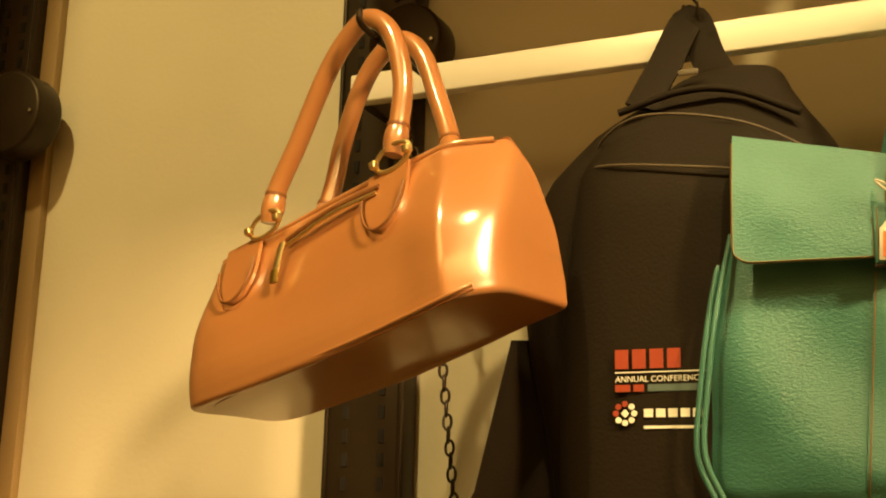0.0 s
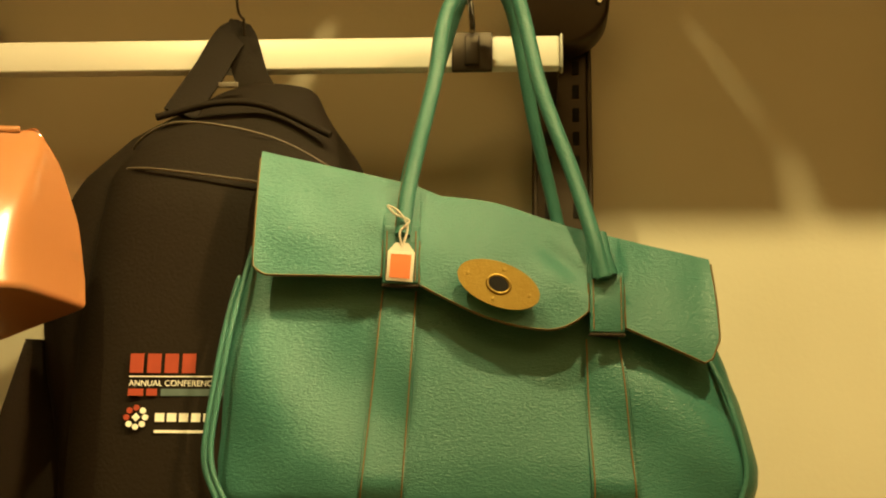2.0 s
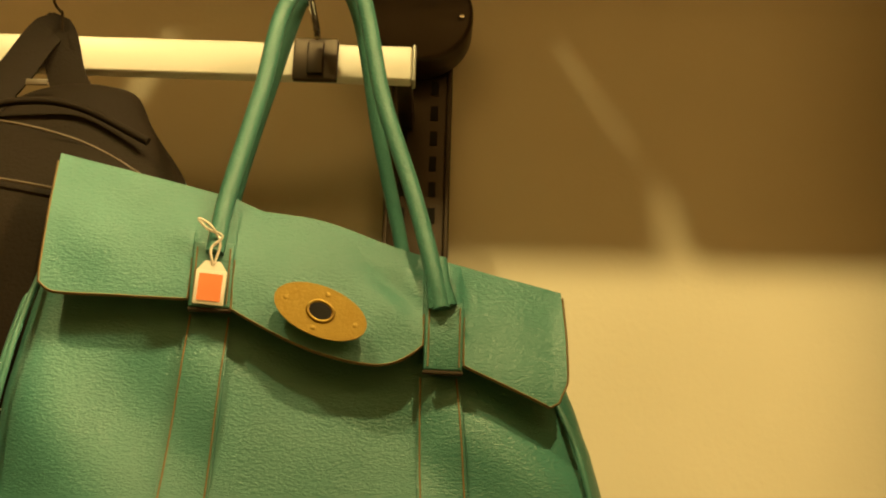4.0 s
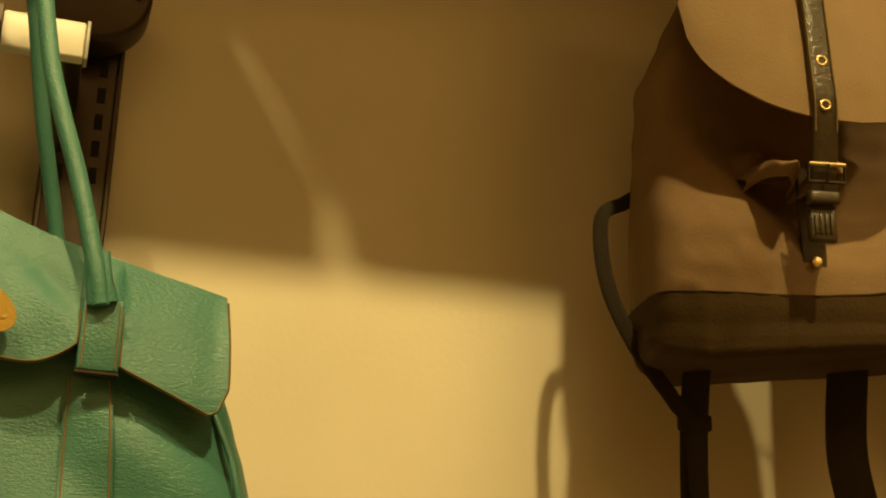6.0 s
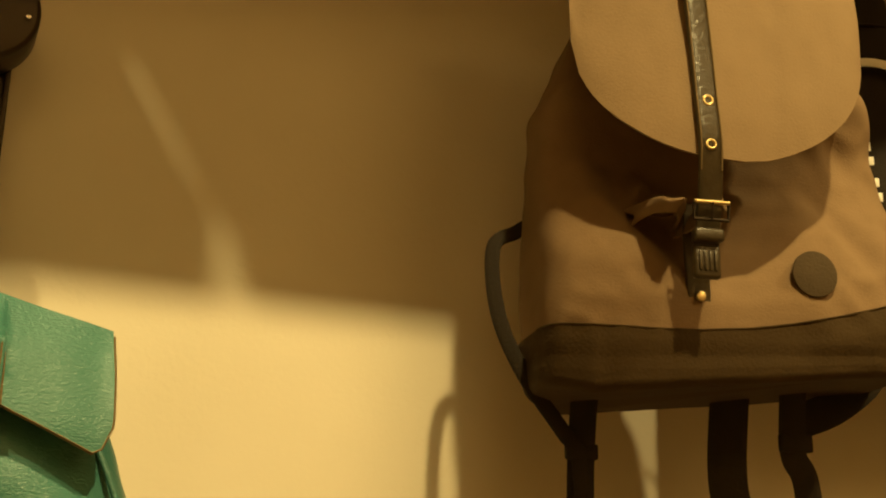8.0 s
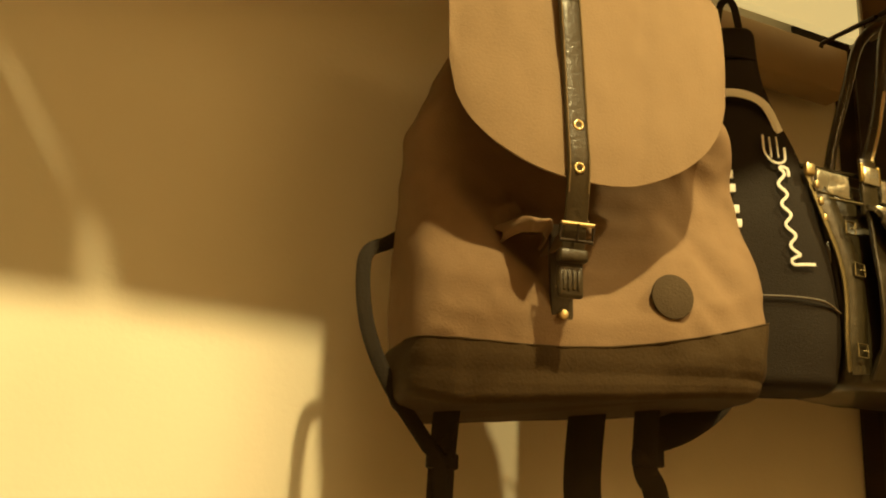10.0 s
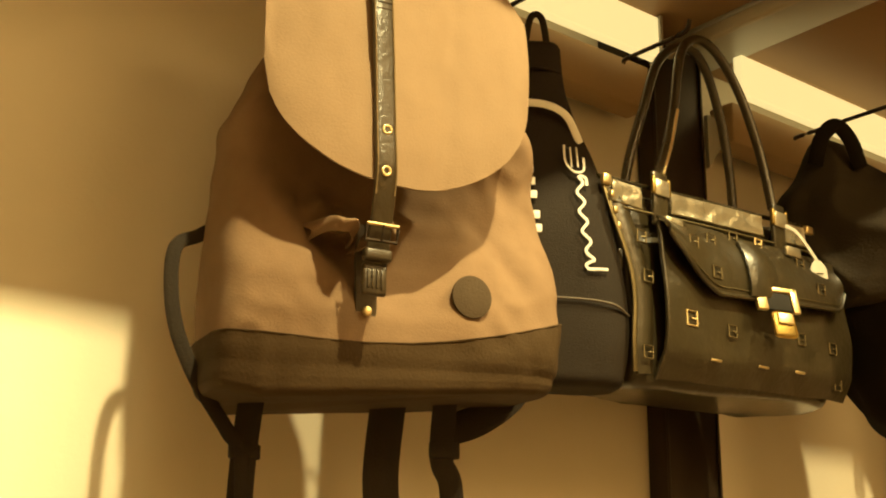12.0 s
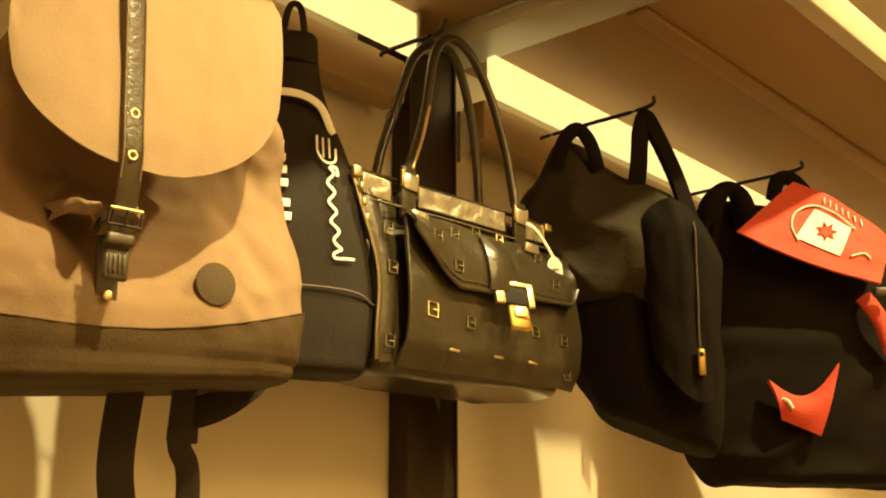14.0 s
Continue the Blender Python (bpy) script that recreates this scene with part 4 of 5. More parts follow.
    web([(0.092, 0.055, -0.088), (0.096, 0.070, -0.14), (0.110, 0.078, -0.17), (0.110, 0.078, -0.28)], "lower_strap", 0.0105)
    web([(0.180, 0.080, -0.064), (0.162, 0.076, -0.084), (0.132, 0.074, -0.104), (0.100, 0.074, -0.116)], "shoulder_strap", 0.0140)
    part("slider", box(-0.091, -0.065, 0.070, 0.076, -0.152, -0.140, 0.0015), WEBBING, t)
    part("slider", box(0.084, 0.112, 0.066, 0.072, -0.140, -0.126, 0.0015), WEBBING, t)
    part("top_loop", sweep([(-0.02, 0.08, 0.28), (0.0, 0.085, 0.325), (0.035, 0.085, 0.335), (0.06, 0.08, 0.28)], 0.009, 0.002, 8), WEBBING, t)
    return t


canvas_backpack()

# ---------------------------------------------------------------- black narrow case


def black_case():
    t = thing("instrument_case", "narrow black cloth case with white line drawing", "case", pose(0.811, -0.197, 1.80, 0, 0, -30))
    rows = [(-0.156, -0.105, 0.034, 0.004, 0.06), (-0.13, -0.118, 0.046, 0.0, 0.07), (-0.07, -0.116, 0.046, 0.0, 0.07), (0.0, -0.112, 0.036, 0.0, 0.065), (0.05, -0.105, 0.024, 0.002, 0.06),
            (0.10, -0.092, 0.006, 0.006, 0.055), (0.13, -0.078, -0.010, 0.010, 0.05), (0.15, -0.072, -0.016, 0.012, 0.046), (0.214, -0.068, -0.022, 0.014, 0.042)]
    part("body", loft(rows, 44, 40, 3.4, 0.0015, 18, 6.0, None, 0.010), BLACK_CASE, t)
    part("neck_piping", sweep([(-0.080, 0.000, 0.131), (-0.045, -0.001, 0.132), (-0.020, 0.002, 0.122), (-0.004, 0.010, 0.096)], 0.0044, 0.0016, seg=8), WHITE_INK, t, "white neck piping")
    part("base_seam", sweep([(-0.105, -0.002, -0.074), (-0.03, -0.003, -0.0715), (0.02, -0.0015, -0.0745), (0.043, 0.012, -0.083)], 0.0012, seg=8), BLACK_PIPE, t, "grey base seam")
    part("neck_seam", sweep([(-0.070, 0.011, 0.176), (-0.045, 0.010, 0.177), (-0.022, 0.016, 0.176)], 0.0016, seg=8), BLACK_NYLON, t)
    # line drawing: a fork and a wavy noodle
    art = part("drawing", sweep([(-0.024, -0.003, 0.088), (-0.0225, -0.003, 0.070), (-0.014, -0.003, 0.060), (-0.004, -0.002, 0.062), (-0.0035, -0.001, 0.076)], 0.0013, 0.0007, seg=6), WHITE_INK, t, "white fork and wavy line drawing")
    for x in (-0.0178, -0.0112):
        part("tine", sweep([(x, -0.0025, 0.086), (x + 0.0015, -0.0025, 0.065)], 0.0010, seg=6, steps=3), WHITE_INK, art)
    wave = [(-0.001, -0.002, 0.046), (-0.002, -0.0022, 0.054), (-0.008, -0.0022, 0.056)]
    for i in range(56):
        k = i / 55
        wave.append((-0.009 + 0.011 * k + 0.0034 * math.sin(k * 8.4 * math.pi) - 0.0016 * math.sin(k * 3.0), -0.0022 - 0.0005 * k, 0.054 - 0.086 * k))
    wave += [(-0.003, -0.0025, -0.036), (-0.001, -0.0025, -0.041), (0.009, -0.0022, -0.0405), (0.019, -0.0014, -0.0405)]
    part("wavy_line", sweep(wave, 0.0017, 0.0006, seg=6, steps=2), WHITE_INK, art)
    for z in (0.074, 0.060, 0.047, 0.033, 0.012, -0.002):
        x = -0.063 + (0.07 - z) * 0.13
        part("print_bar", box(x - 0.006, x + 0.006, -0.0040, -0.0026, z - 0.0042, z + 0.0042, 0.0006), WHITE_INK, art, "plain white print bar")
    part("side_tag", box(0.0345, 0.0395, 0.016, 0.020, -0.032, -0.012, 0.0005), BLACK_PIPE, t)
    part("hanging_loop", sweep([(-0.058, 0.028, 0.205), (-0.050, 0.030, 0.245), (-0.038, 0.030, 0.245), (-0.032, 0.028, 0.205)], 0.004, 0.0015, 8), WEBBING, t)
    return t


black_case()

# ---------------------------------------------------------------- patent handbag


def patent_handbag():
    t = thing("handbag", "olive black patent handbag with gold clasp and studs", "handbag", pose(1.05, -0.21, 1.78), "handbags on the wall")

    def lean(x, y, z):
        """The bag hangs with one end higher."""
        return x, y, z + 0.045 * (x + 0.03)

    rows = [(-0.122, -0.176, 0.150, 0.006, 0.11), (-0.09, -0.184, 0.156, -0.002, 0.115), (-0.02, -0.182, 0.146, 0.002, 0.10), (0.05, -0.196, 0.122, 0.010, 0.085), (0.086, -0.204, 0.112, 0.018, 0.070)]
    part("body", loft(rows, 72, 44, 5.0, 0.004, 16, 7.0, lean, 0.008), OLIVE_PATENT, t)

    def front(s, q):
        x = -0.163 + (0.313 + 0.010 * q) * s
        z = 0.046 - 0.162 * q
        return lean(x, -0.012 - 0.010 * math.sin(q * math.pi * 0.9) + 0.012 * max(0, q - 0.85) / 0.15 + 0.0035 * noise.noise(Vector((x * 22, z * 22, 9))) + 0.010 * s ** 6, z)
    panel = part("front_panel", sheet(front, 44, 26, 0.006), OLIVE_PATENT, t, "glossy creased front panel")
    part("panel_edge", sweep([Vector(front(0.0, i / 12)) + Vector((0, 0.002, 0)) for i in range(13)], 0.0022, seg=8, steps=0), OLIVE_PATENT, panel)
    # pale stitched edge down the gusset
    gusset_edge = [(-0.221, 0.008, 0.072), (-0.212, 0.002, 0.035), (-0.198, -0.003, -0.010), (-0.193, -0.004, -0.045), (-0.195, -0.003, -0.090), (-0.192, 0.0, -0.118)]
    part("gusset_edge", sweep(gusset_edge, 0.0030, 0.0020, 8), STUD, t, "dull gold edge of the side gusset")
    part("gusset_fold", sweep([(p[0] + 0.016, p[1] + 0.002, p[2]) for p in gusset_edge], 0.012, 0.004, 10), OLIVE_PATENT, t)
    for z in (0.060, 0.044, 0.028):
        part("edge_stud", box(-0.0025, 0.0025, -0.002, 0.002, -0.0035, 0.0035, 0.0008), PALE_GOLD, t).matrix_basis = pose(-0.220 + (0.072 - z) * 0.26, 0.0005, z)

    def foil(x0, x1, z0, z1, y):
        def fn(s, q):
            x = x0 + (x1 - x0) * s
            return (x, y + 0.0022 * noise.noise(Vector((x * 55, q * 2.2, 3.0))), z0 + (z1 - z0) * s - 0.0225 * q)
        ob = part("top_trim", sheet(fn, 26, 6, 0.0025), FOIL, t, "crinkled silver foil top trim")
        part("trim_seam", sweep([Vector(fn(i / 12, 1.0)) + Vector((0, -0.001, -0.001)) for i in range(13)], 0.0011, seg=6, steps=0), STUD, ob)
    foil(-0.212, -0.170, 0.078, 0.078, 0.004)
    foil(-0.124, 0.028, 0.083, 0.090, 0.004)
    foil(0.062, 0.110, 0.091, 0.094, 0.006)
    part("top_piping", sweep([(-0.222, 0.016, 0.083), (-0.06, 0.010, 0.089), (0.126, 0.014, 0.099)], 0.0024, seg=8), OLIVE_PATENT, t)
    part("upper_seam", sweep([(-0.20, 0.003, 0.050), (-0.06, -0.003, 0.055), (0.118, 0.003, 0.064)], 0.0014, seg=8), STUD, t)

    def flap(s, q):
        """Front flap: rounded lower corners, the first one cut long and slanting."""
        slant = max(0.0, (0.24 - s) / 0.24)
        low = -0.036 + 0.026 * s + 0.060 * slant ** 1.5 + 0.022 * max(0.0, (s - 0.92) / 0.08) ** 2
        hi = 0.046 + 0.004 * s
        x = -0.166 + 0.290 * s + 0.012 * q * s
        z = hi + (low - hi) * q
        return (x, -0.012 - 0.020 * math.sin(q * math.pi * 0.62) + 0.0030 * noise.noise(Vector((x * 24, z * 26, 2))) + 0.008 * s ** 5, z)
    lid = part("flap", sheet(flap, 52, 22, 0.004), OLIVE_PATENT, t, "olive black patent front flap")
    rim = [Vector(flap(i / 52, 1.0)) + Vector((0, -0.001, 0)) for i in range(53)]
    part("flap_piping", sweep(rim, 0.0026, seg=8, steps=0), OLIVE_PATENT, lid, "glossy piping on the flap edge")
    inner = [Vector(flap(0.03 + 0.94 * i / 40, 0.90)) + Vector((0, -0.0008, 0)) for i in range(41)]
    part("flap_stitching", sweep(inner, 0.0006, seg=5, steps=0), STUD, lid)
    part("clasp_leather", sheet(lambda s, q: Vector(flap(0.385 + 0.17 * s + 0.02 * (0.5 - s) * (1 - q), 0.12 + 0.86 * q)) + Vector((0, -0.0045 - 0.004 * math.sin(s * math.pi), 0)), 12, 14, 0.003), OLIVE_PATENT, lid, "leather pad behind the clasp")
    # clasp: an open square frame with a tongue below
    clasp = part("clasp_plate", merge(box(-0.028, 0.024, -0.003, 0.002, 0.009, 0.015, 0.0012), box(-0.030, -0.017, -0.004, 0.002, -0.014, 0.0148, 0.0014), box(0.016, 0.025, -0.003, 0.002, -0.014, 0.0148, 0.0012)), PALE_GOLD, t, "polished gold clasp frame")
    part("clasp_core", box(-0.0168, 0.0158, -0.001, 0.001, -0.012, 0.0088, 0.001), SLOT, clasp, "dark clasp opening")
    part("clasp_tongue", box(-0.014, 0.014, -0.0035, 0.002, -0.044, -0.0142, 0.004), GOLD, clasp, "brass clasp tongue")
    part("clasp_button", box(-0.009, 0.010, -0.0062, -0.0037, -0.030, -0.017, 0.0015), PALE_GOLD, clasp, "polished gold clasp button")
    clasp.matrix_basis = Matrix.Translation((-0.012, -0.040, -0.024)) @ Matrix.Rotation(radians(-15), 4, "Z") @ Matrix.Rotation(radians(-13), 4, "X")

    # square buckle studs on flap and panel
    def stud(place, mat, w=0.0062, label=""):
        x, y, z = Vector(place) + Vector((0, -0.0012, 0))
        pts = [(x - w, y, z - w), (x + w, y, z - w), (x + w, y, z + w), (x - w, y, z + w), (x - w, y, z - w)]
        ob = part("square_stud", sweep(pts, 0.0010, seg=6, steps=0), mat, t, label)
        part("stud_pin", sweep([(x, y, z), (x + w, y - 0.0008, z)], 0.0008, seg=5, steps=2), mat, ob)

    for s0, q0 in ((0.12, 0.45), (0.25, 0.20), (0.22, 0.72), (0.78, 0.22), (0.84, 0.66), (0.40, 0.06)):
        stud(flap(s0, q0), STUD)
    stud(flap(0.56, 0.02), PALE_GOLD, 0.0055, "bright gold square stud")
    stud(front(0.10, 0.62), PALE_GOLD, 0.0075, "bright gold square stud")
    for s0, q0 in ((0.30, 0.66), (0.66, 0.64), (0.86, 0.66), (0.90, 0.90)):
        stud(front(s0, q0), STUD)
    for x, z in ((-0.184, 0.020), (-0.176, -0.020), (-0.180, -0.098)):
        stud((x, -0.006, z), STUD)
    # thin bright bars draw the glints of the partly hidden bottom studs
    for s0 in (0.22, 0.46, 0.66):
        x, y, z = front(s0, 0.86)
        part("stud_glint", box(x - 0.008, x + 0.008, y - 0.002, y + 0.001, z - 0.0012, z + 0.0012, 0.0005), PALE_GOLD, t, "thin gold bar for the glint of a stud")

    def handle(pts, name_label):
        h = part("handle", sweep(pts, 0.0056, seg=12, steps=10), OLIVE_PATENT, t, name_label)
        return h

    handle([(-0.142, 0.058, 0.085), (-0.128, 0.057, 0.14), (-0.107, 0.055, 0.199), (-0.078, 0.055, 0.268), (-0.038, 0.054, 0.300), (0.000, 0.055, 0.292), (0.027, 0.056, 0.238), (0.042, 0.057, 0.17), (0.048, 0.058, 0.09)], "round dark patent handle")
    near = [(-0.142, 0.004, 0.098), (-0.120, 0.010, 0.14), (-0.098, 0.018, 0.189), (-0.074, 0.024, 0.268), (-0.043, 0.026, 0.297), (-0.009, 0.024, 0.288), (0.022, 0.018, 0.240), (0.044, 0.012, 0.17), (0.052, 0.006, 0.104)]
    h = handle(near, "round dark patent handle")
    part("worn_seam", sweep([(p[0] + 0.001, p[1] - 0.0052, p[2]) for p in near[:3]], 0.0022, seg=6), PALE_GOLD, h, "worn pale seam of the handle")
    for x, z in ((-0.146, 0.0), (0.052, 0.008)):
        loop = part("handle_loop", merge(box(x - 0.011, x + 0.011, -0.002, 0.0035, 0.040 + z, 0.100 + z, 0.002)), OLIVE_PATENT, t, "leather loop that holds the handle")
        for k in (-1, 1):
            part("loop_clip", box(x + k * 0.0115 - 0.002, x + k * 0.0115 + 0.002, -0.004, 0.0, 0.074 + z, 0.093 + z, 0.001), GOLD, loop, "narrow brass clip")
        part("foil_band", box(x - 0.0105, x + 0.0105, -0.0048, -0.0023, 0.072 + z, 0.090 + z, 0.001), FOIL, loop)
        part("foil_band", box(x - 0.0125, x + 0.0125, -0.0190, -0.0150, 0.034 + z, 0.045 + z, 0.001), FOIL, loop)
    part("corner_rivet", box(0.112, 0.126, 0.004, 0.010, 0.088, 0.098, 0.002), PALE_GOLD, t, "gold corner clip")
    part("corner_rivet", box(-0.226, -0.214, 0.002, 0.008, 0.070, 0.082, 0.002), PALE_GOLD, t, "gold corner clip")

    tag = thing("price_tag", "small white card price tag on a handbag handle", "price tag", t.matrix_world @ pose(0.098, -0.018, 0.030, 0, -8, 0))
    part("card", sweep([(0, 0, -0.018), (0, 0, 0.006), (0, 0, 0.016)], 0.0155, 0.0009, 12, steps=4, square=True, taper=lambda k: 1 if k < 0.55 else 1 - 0.6 * (k - 0.55) / 0.45), PAPER, tag)
    part("print_bar", box(-0.006, 0.006, -0.0016, -0.0010, 0.0, 0.0016), BLACK_PIPE, tag)
    part("string", sweep([(0, 0, 0.014), (-0.010, 0.004, 0.034), (-0.020, 0.010, 0.052), (-0.036, 0.016, 0.060)], 0.0030, 0.0012, 6), STRING, tag)
    return t


patent_handbag()

# ---------------------------------------------------------------- dark backpacks beyond


def grey_backpack():
    t = thing("backpack", "dark grey brown backpack hanging from a wire hook", "backpack", pose(1.30, -0.25, 1.85, 0, 0, -40), "backpacks on the wall")
    rows = [(-0.215, -0.030, 0.105, 0.012, 0.10), (-0.19, -0.060, 0.120, 0.002, 0.12), (-0.12, -0.078, 0.126, -0.004, 0.13), (-0.056, -0.088, 0.122, -0.004, 0.13), (0.03, -0.092, 0.110, -0.004, 0.13), (0.075, -0.075, 0.085, 0.01, 0.11), (0.11, -0.05, 0.03, 0.02, 0.09)]

    def hang(x, y, z):
        k = min(1.0, max(0.0, (-0.05 - z) / 0.14))
        pleat = 0.006 * math.sin(x * 70 + 8 * z) * min(1.0, max(0.0, -z / 0.1)) if y < 0.05 else 0.0
        return x, y + pleat, z - 0.36 * (x - 0.02) * k
    part("body", loft(rows, 96, 60, 3.0, 0.006, 11, 11.0, hang, 0.014), DEEP_NYLON, t, "dark lower body")

    def crumple(x, y, z):
        if y > 0.06:
            return x, y, z
        ridge = abs(math.sin((x * 0.75 + z * 0.45) * 40 + 2.5 * noise.noise(Vector((x * 9, 1.0, z * 9))))) - 0.5
        ridge2 = abs(math.sin((x * 0.9 - z * 0.5) * 26 + 1.0)) - 0.5
        return x, y + 0.012 * ridge + 0.008 * ridge2, z + 0.010 * noise.noise(Vector((x * 14, 0.5, 2.0))) * (1 if z < 0 else 0)
    cap = [(-0.050, -0.088, 0.092, -0.006, 0.12), (-0.035, -0.118, 0.110, -0.020, 0.13), (0.03, -0.140, 0.106, -0.026, 0.13), (0.08, -0.146, 0.086, -0.018, 0.12), (0.105, -0.130, 0.050, -0.006, 0.11), (0.128, -0.112, 0.000, 0.012, 0.09), (0.150, -0.106, -0.030, 0.022, 0.08), (0.172, -0.094, -0.048, 0.034, 0.07)]
    part("hood", loft(cap, 110, 70, 2.8, 0.006, 13, 4.0, crumple, 0.014), DARK_SUEDE, t, "crumpled grey brown hood")
    part("hood_loop", sweep([(-0.100, 0.010, 0.128), (-0.092, 0.000, 0.160), (-0.074, -0.002, 0.176), (-0.056, 0.002, 0.158), (-0.044, 0.010, 0.124)], 0.010, 0.004, 10), DEEP_NYLON, t)
    for dy, dx in ((0.0, 0.0), (0.03, 0.012)):
        pts = [(0.002 + dx, 0.012 + dy, 0.080), (0.008 + dx, 0.002 + dy, 0.135), (0.014 + dx, 0.006 + dy, 0.182), (0.024 + dx, 0.008 + dy, 0.205), (0.036 + dx, 0.004 + dy, 0.182), (0.056 + dx, -0.010 + dy, 0.115), (0.070 + dx, -0.020 + dy, 0.045), (0.076 + dx, -0.022 + dy, -0.01)]
        part("strap", sweep(pts, 0.0105, 0.003, 12, square=True), DEEP_NYLON, t, "wide black webbing handle")

    def pocket(s, q):
        k = 2 * s - 1
        top = 0.078 - 0.060 * abs(k) ** 2.2
        z = top + (-0.185 + 0.03 * k * k - top) * q
        return (0.052 + 0.058 * k * (1 - 0.3 * q), -0.016 - 0.024 * math.sqrt(max(0.0, 1 - k * k)) * min(1.0, q * 6 + 0.15) + 0.004 * noise.noise(Vector((k * 3, z * 16, 3))), z - 0.02 * k)
    front = part("front_pocket", sheet(pocket, 30, 26, 0.004), DEEP_NYLON, t, "domed dark front pocket")
    part("zip_line", sweep([Vector(pocket(0.62, 0.1 + 0.65 * i / 12)) + Vector((0, -0.001, 0)) for i in range(13)], 0.0014, seg=6, steps=0), BLACK_PIPE, front)
    pull = part("zip_pull", box(0.057, 0.067, -0.046, -0.042, -0.156, -0.122, 0.0025), GOLD, t, "worn brass zip pull")
    part("pull_hole", box(0.0595, 0.0645, -0.0468, -0.0458, -0.132, -0.127, 0.0004), SLOT, pull)
    return t


grey_backpack()


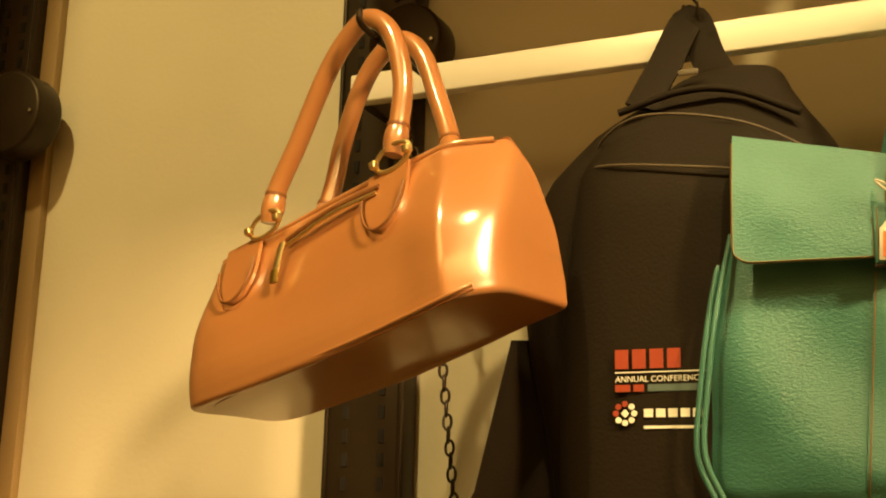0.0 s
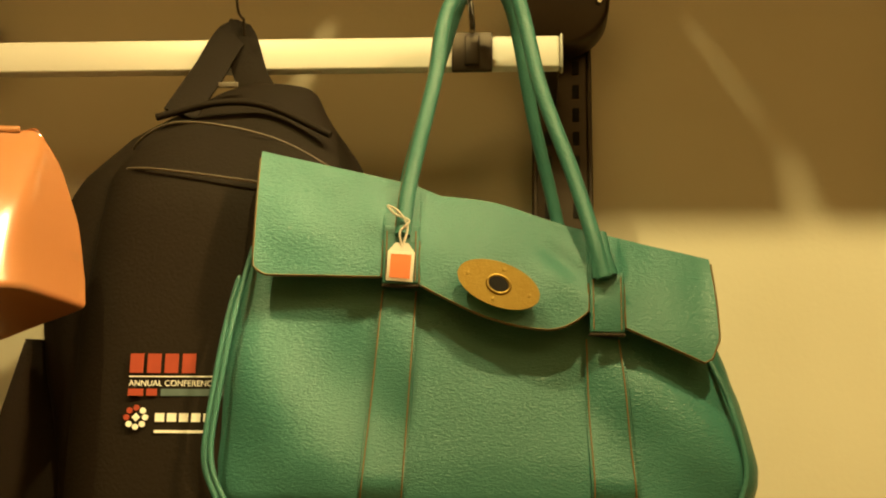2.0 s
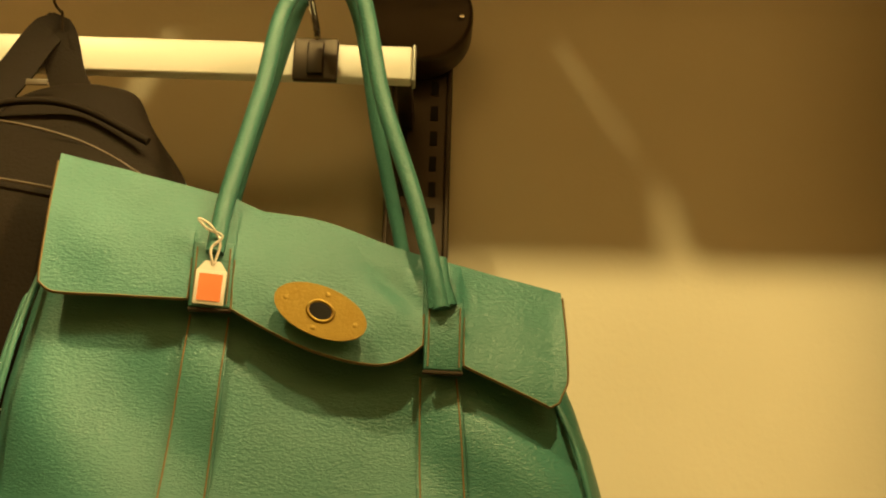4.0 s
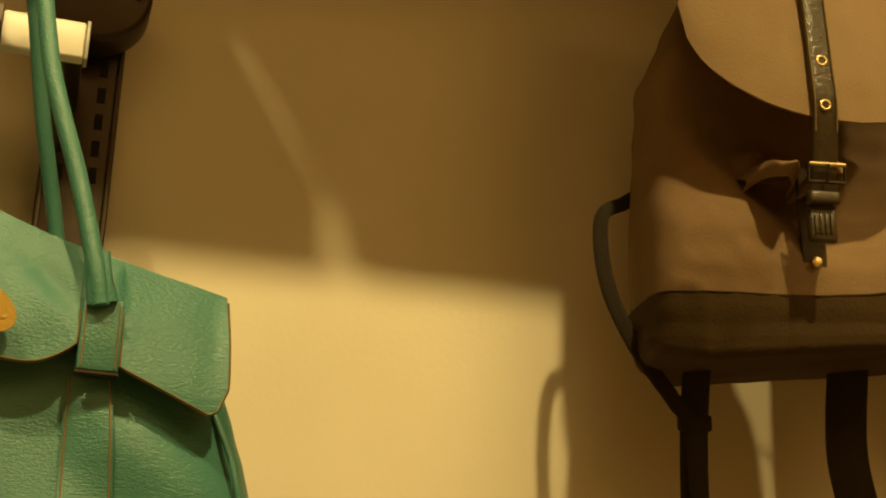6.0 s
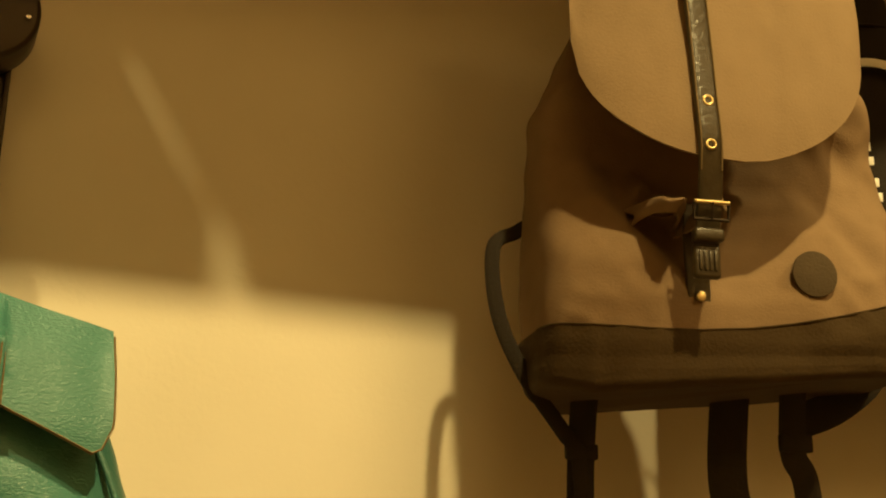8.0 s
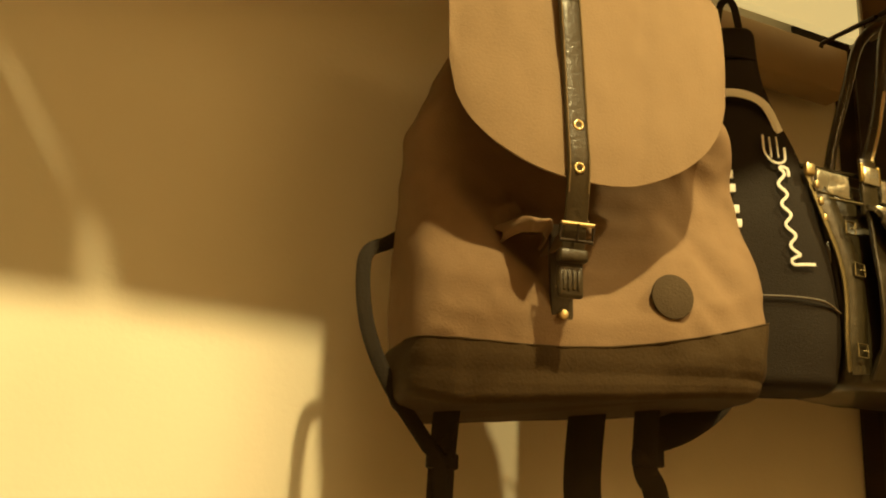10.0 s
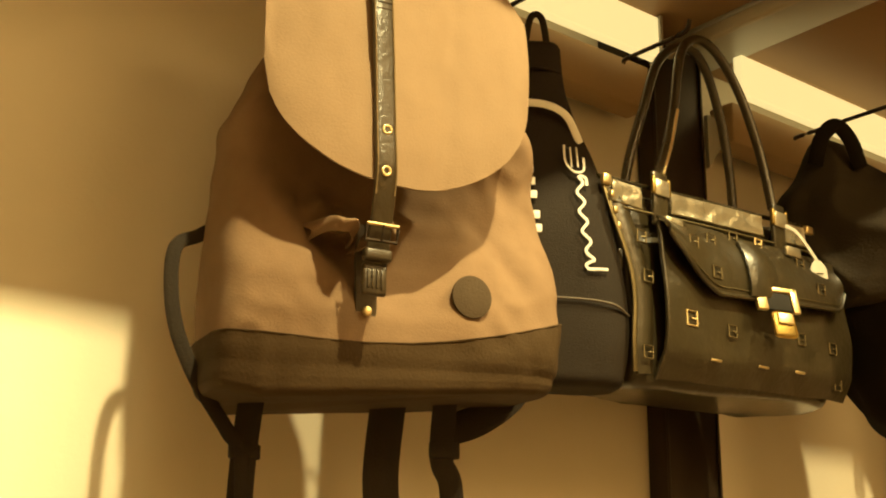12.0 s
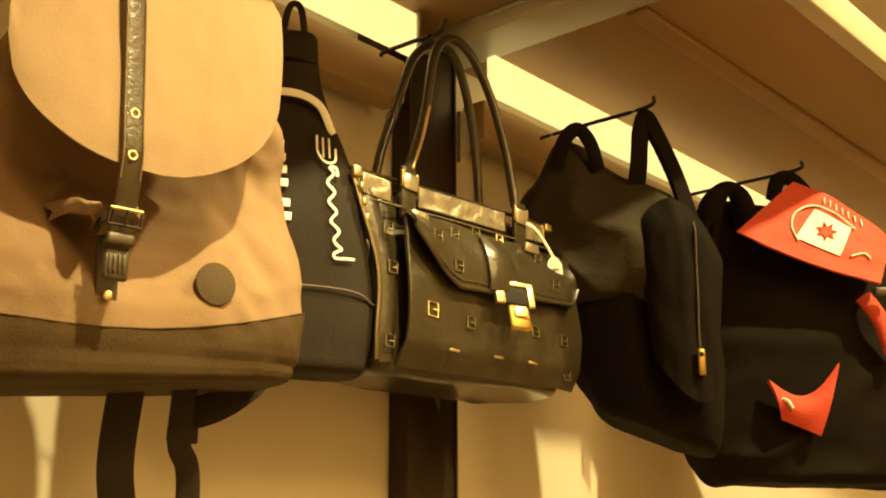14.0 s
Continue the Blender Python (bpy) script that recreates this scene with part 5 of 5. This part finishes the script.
def red_flap_bag():
    t = thing("backpack", "black backpack with a red cloth flap and white emblem", "backpack", pose(1.60, -0.25, 1.85, 0, 0, -45), "backpacks on the wall")
    rows = [(-0.26, -0.05, 0.28, 0.006, 0.12), (-0.20, -0.090, 0.30, -0.006, 0.14), (0.0, -0.080, 0.29, -0.004, 0.15), (0.08, -0.06, 0.25, 0.008, 0.13), (0.13, -0.055, 0.18, 0.02, 0.11), (0.165, -0.040, 0.13, 0.04, 0.09)]

    def crumple(x, y, z):
        if y > 0.06:
            return x, y, z
        fold = abs(math.sin((x * 0.5 - z) * 30 + 3 * noise.noise(Vector((x * 8, 2.0, z * 8))))) - 0.5
        return x, y + 0.010 * fold * min(1.0, max(0.0, (0.14 - z) / 0.08)), z
    part("body", loft(rows, 96, 64, 2.8, 0.007, 12, 15.0, crumple, 0.014), DEEP_NYLON, t)
    part("top_roll", sweep([(-0.052, 0.01, 0.105), (-0.042, 0.0, 0.150), (-0.018, -0.002, 0.174), (0.004, 0.004, 0.160), (0.014, 0.01, 0.112)], 0.015, 0.014, 12, taper=lambda k: 1.0 + 0.2 * math.sin(k * 9)), DEEP_NYLON, t, "rolled black cloth top")
    for x in (-0.066, -0.050):
        part("hanging_strap", sweep([(x + 0.030, 0.004, 0.165), (x + 0.012, -0.008, 0.120), (x, -0.014, 0.06), (x - 0.004, -0.014, -0.02)], 0.005, 0.002, 8, square=True), DEEP_NYLON, t)
    part("hook_loop", sweep([(0.060, 0.02, 0.165), (0.070, 0.02, 0.196), (0.092, 0.02, 0.200), (0.112, 0.01, 0.170)], 0.012, 0.006, 10), DEEP_NYLON, t)

    def flap(s, q):
        a, b = Vector((0.078, 0, 0.181)), Vector((0.220, 0, 0.095))
        c, d = Vector((-0.024, 0, 0.092)), Vector((0.184, 0, 0.018))
        p = (a * (1 - s) + b * s) * (1 - q) + (c * (1 - s) + d * s) * q
        p.z += 0.012 * math.sin(s * math.pi) * (1 - q) - 0.008 * math.sin(s * math.pi) * q
        p.y = -0.022 - 0.030 * q + 0.004 * noise.noise(Vector((s * 4, q * 4, 6)))
        return p
    lid = part("flap", sheet(flap, 30, 20, 0.004), RED_CLOTH, t, "red cloth top flap")

    def on(s, q):
        return Vector(flap(s, q)) + Vector((0, -0.0022, 0))
    diamond = part("emblem", sheet(lambda s, q: on(0.33 + 0.34 * s, 0.27 + 0.48 * q), 8, 8, 0.0012), WHITE_INK, lid, "white diamond emblem")
    star = bmesh.new()
    ring = []
    for i in range(14):
        w, r = 2 * math.pi * i / 14, (0.150 if i % 2 else 0.070)
        ring.append(star.verts.new(on(0.50 + r * 0.62 * math.cos(w), 0.50 + r * math.sin(w)) + Vector((0, -0.0018, 0))))
    star.faces.new(ring)
    bmesh.ops.solidify(star, geom=star.faces[:], thickness=0.0006)
    part("leaf", star, RED_CLOTH, diamond, "small red leaf shape")
    border = [on(*p) for p in ((0.70, 0.26), (0.50, 0.20), (0.30, 0.24), (0.22, 0.42), (0.26, 0.62), (0.36, 0.78))]
    part("emblem_line", sweep(border, 0.0016, seg=6), WHITE_INK, lid)
    for i in range(7):
        s0 = 0.34 + i * 0.062
        part("print_stroke", sweep([on(s0, 0.07), on(s0 + 0.03, 0.15)], 0.0014, seg=5, steps=3), WHITE_INK, lid)
    part("print_stroke", sweep([on(0.74, 0.70), on(0.82, 0.58), on(0.88, 0.62)], 0.0015, seg=5), WHITE_INK, lid)

    def panel(s, q):
        a, b = Vector((0.020, 0, -0.118)), Vector((0.125, 0, -0.092))
        c, d = Vector((0.034, 0, -0.176)), Vector((0.090, 0, -0.198))
        p = (a * (1 - s) + b * s) * (1 - q) + (c * (1 - s) + d * s) * q
        p.z -= 0.035 * math.sin(s * math.pi) * (1 - q)
        p.y = -0.016 - 0.010 * math.sin(q * math.pi)
        return p
    low = part("lower_panel", sheet(panel, 14, 12, 0.005), RED_CLOTH, t, "red cloth lower panel")
    part("print_stroke", sweep([(0.030, -0.0195, -0.146), (0.040, -0.028, -0.150), (0.047, -0.029, -0.162)], 0.0026, seg=6), WHITE_INK, low)
    part("side_pocket", sweep([(0.168, -0.022, 0.006), (0.190, -0.024, -0.030), (0.205, -0.022, -0.080)], 0.013, 0.008, 12), RED_CLOTH, t, "red cloth side pocket")
    part("buckle", box(0.175, 0.20, -0.05, -0.044, 0.0, 0.014, 0.003), STRAP_LEATHER, t)
    return t


red_flap_bag()
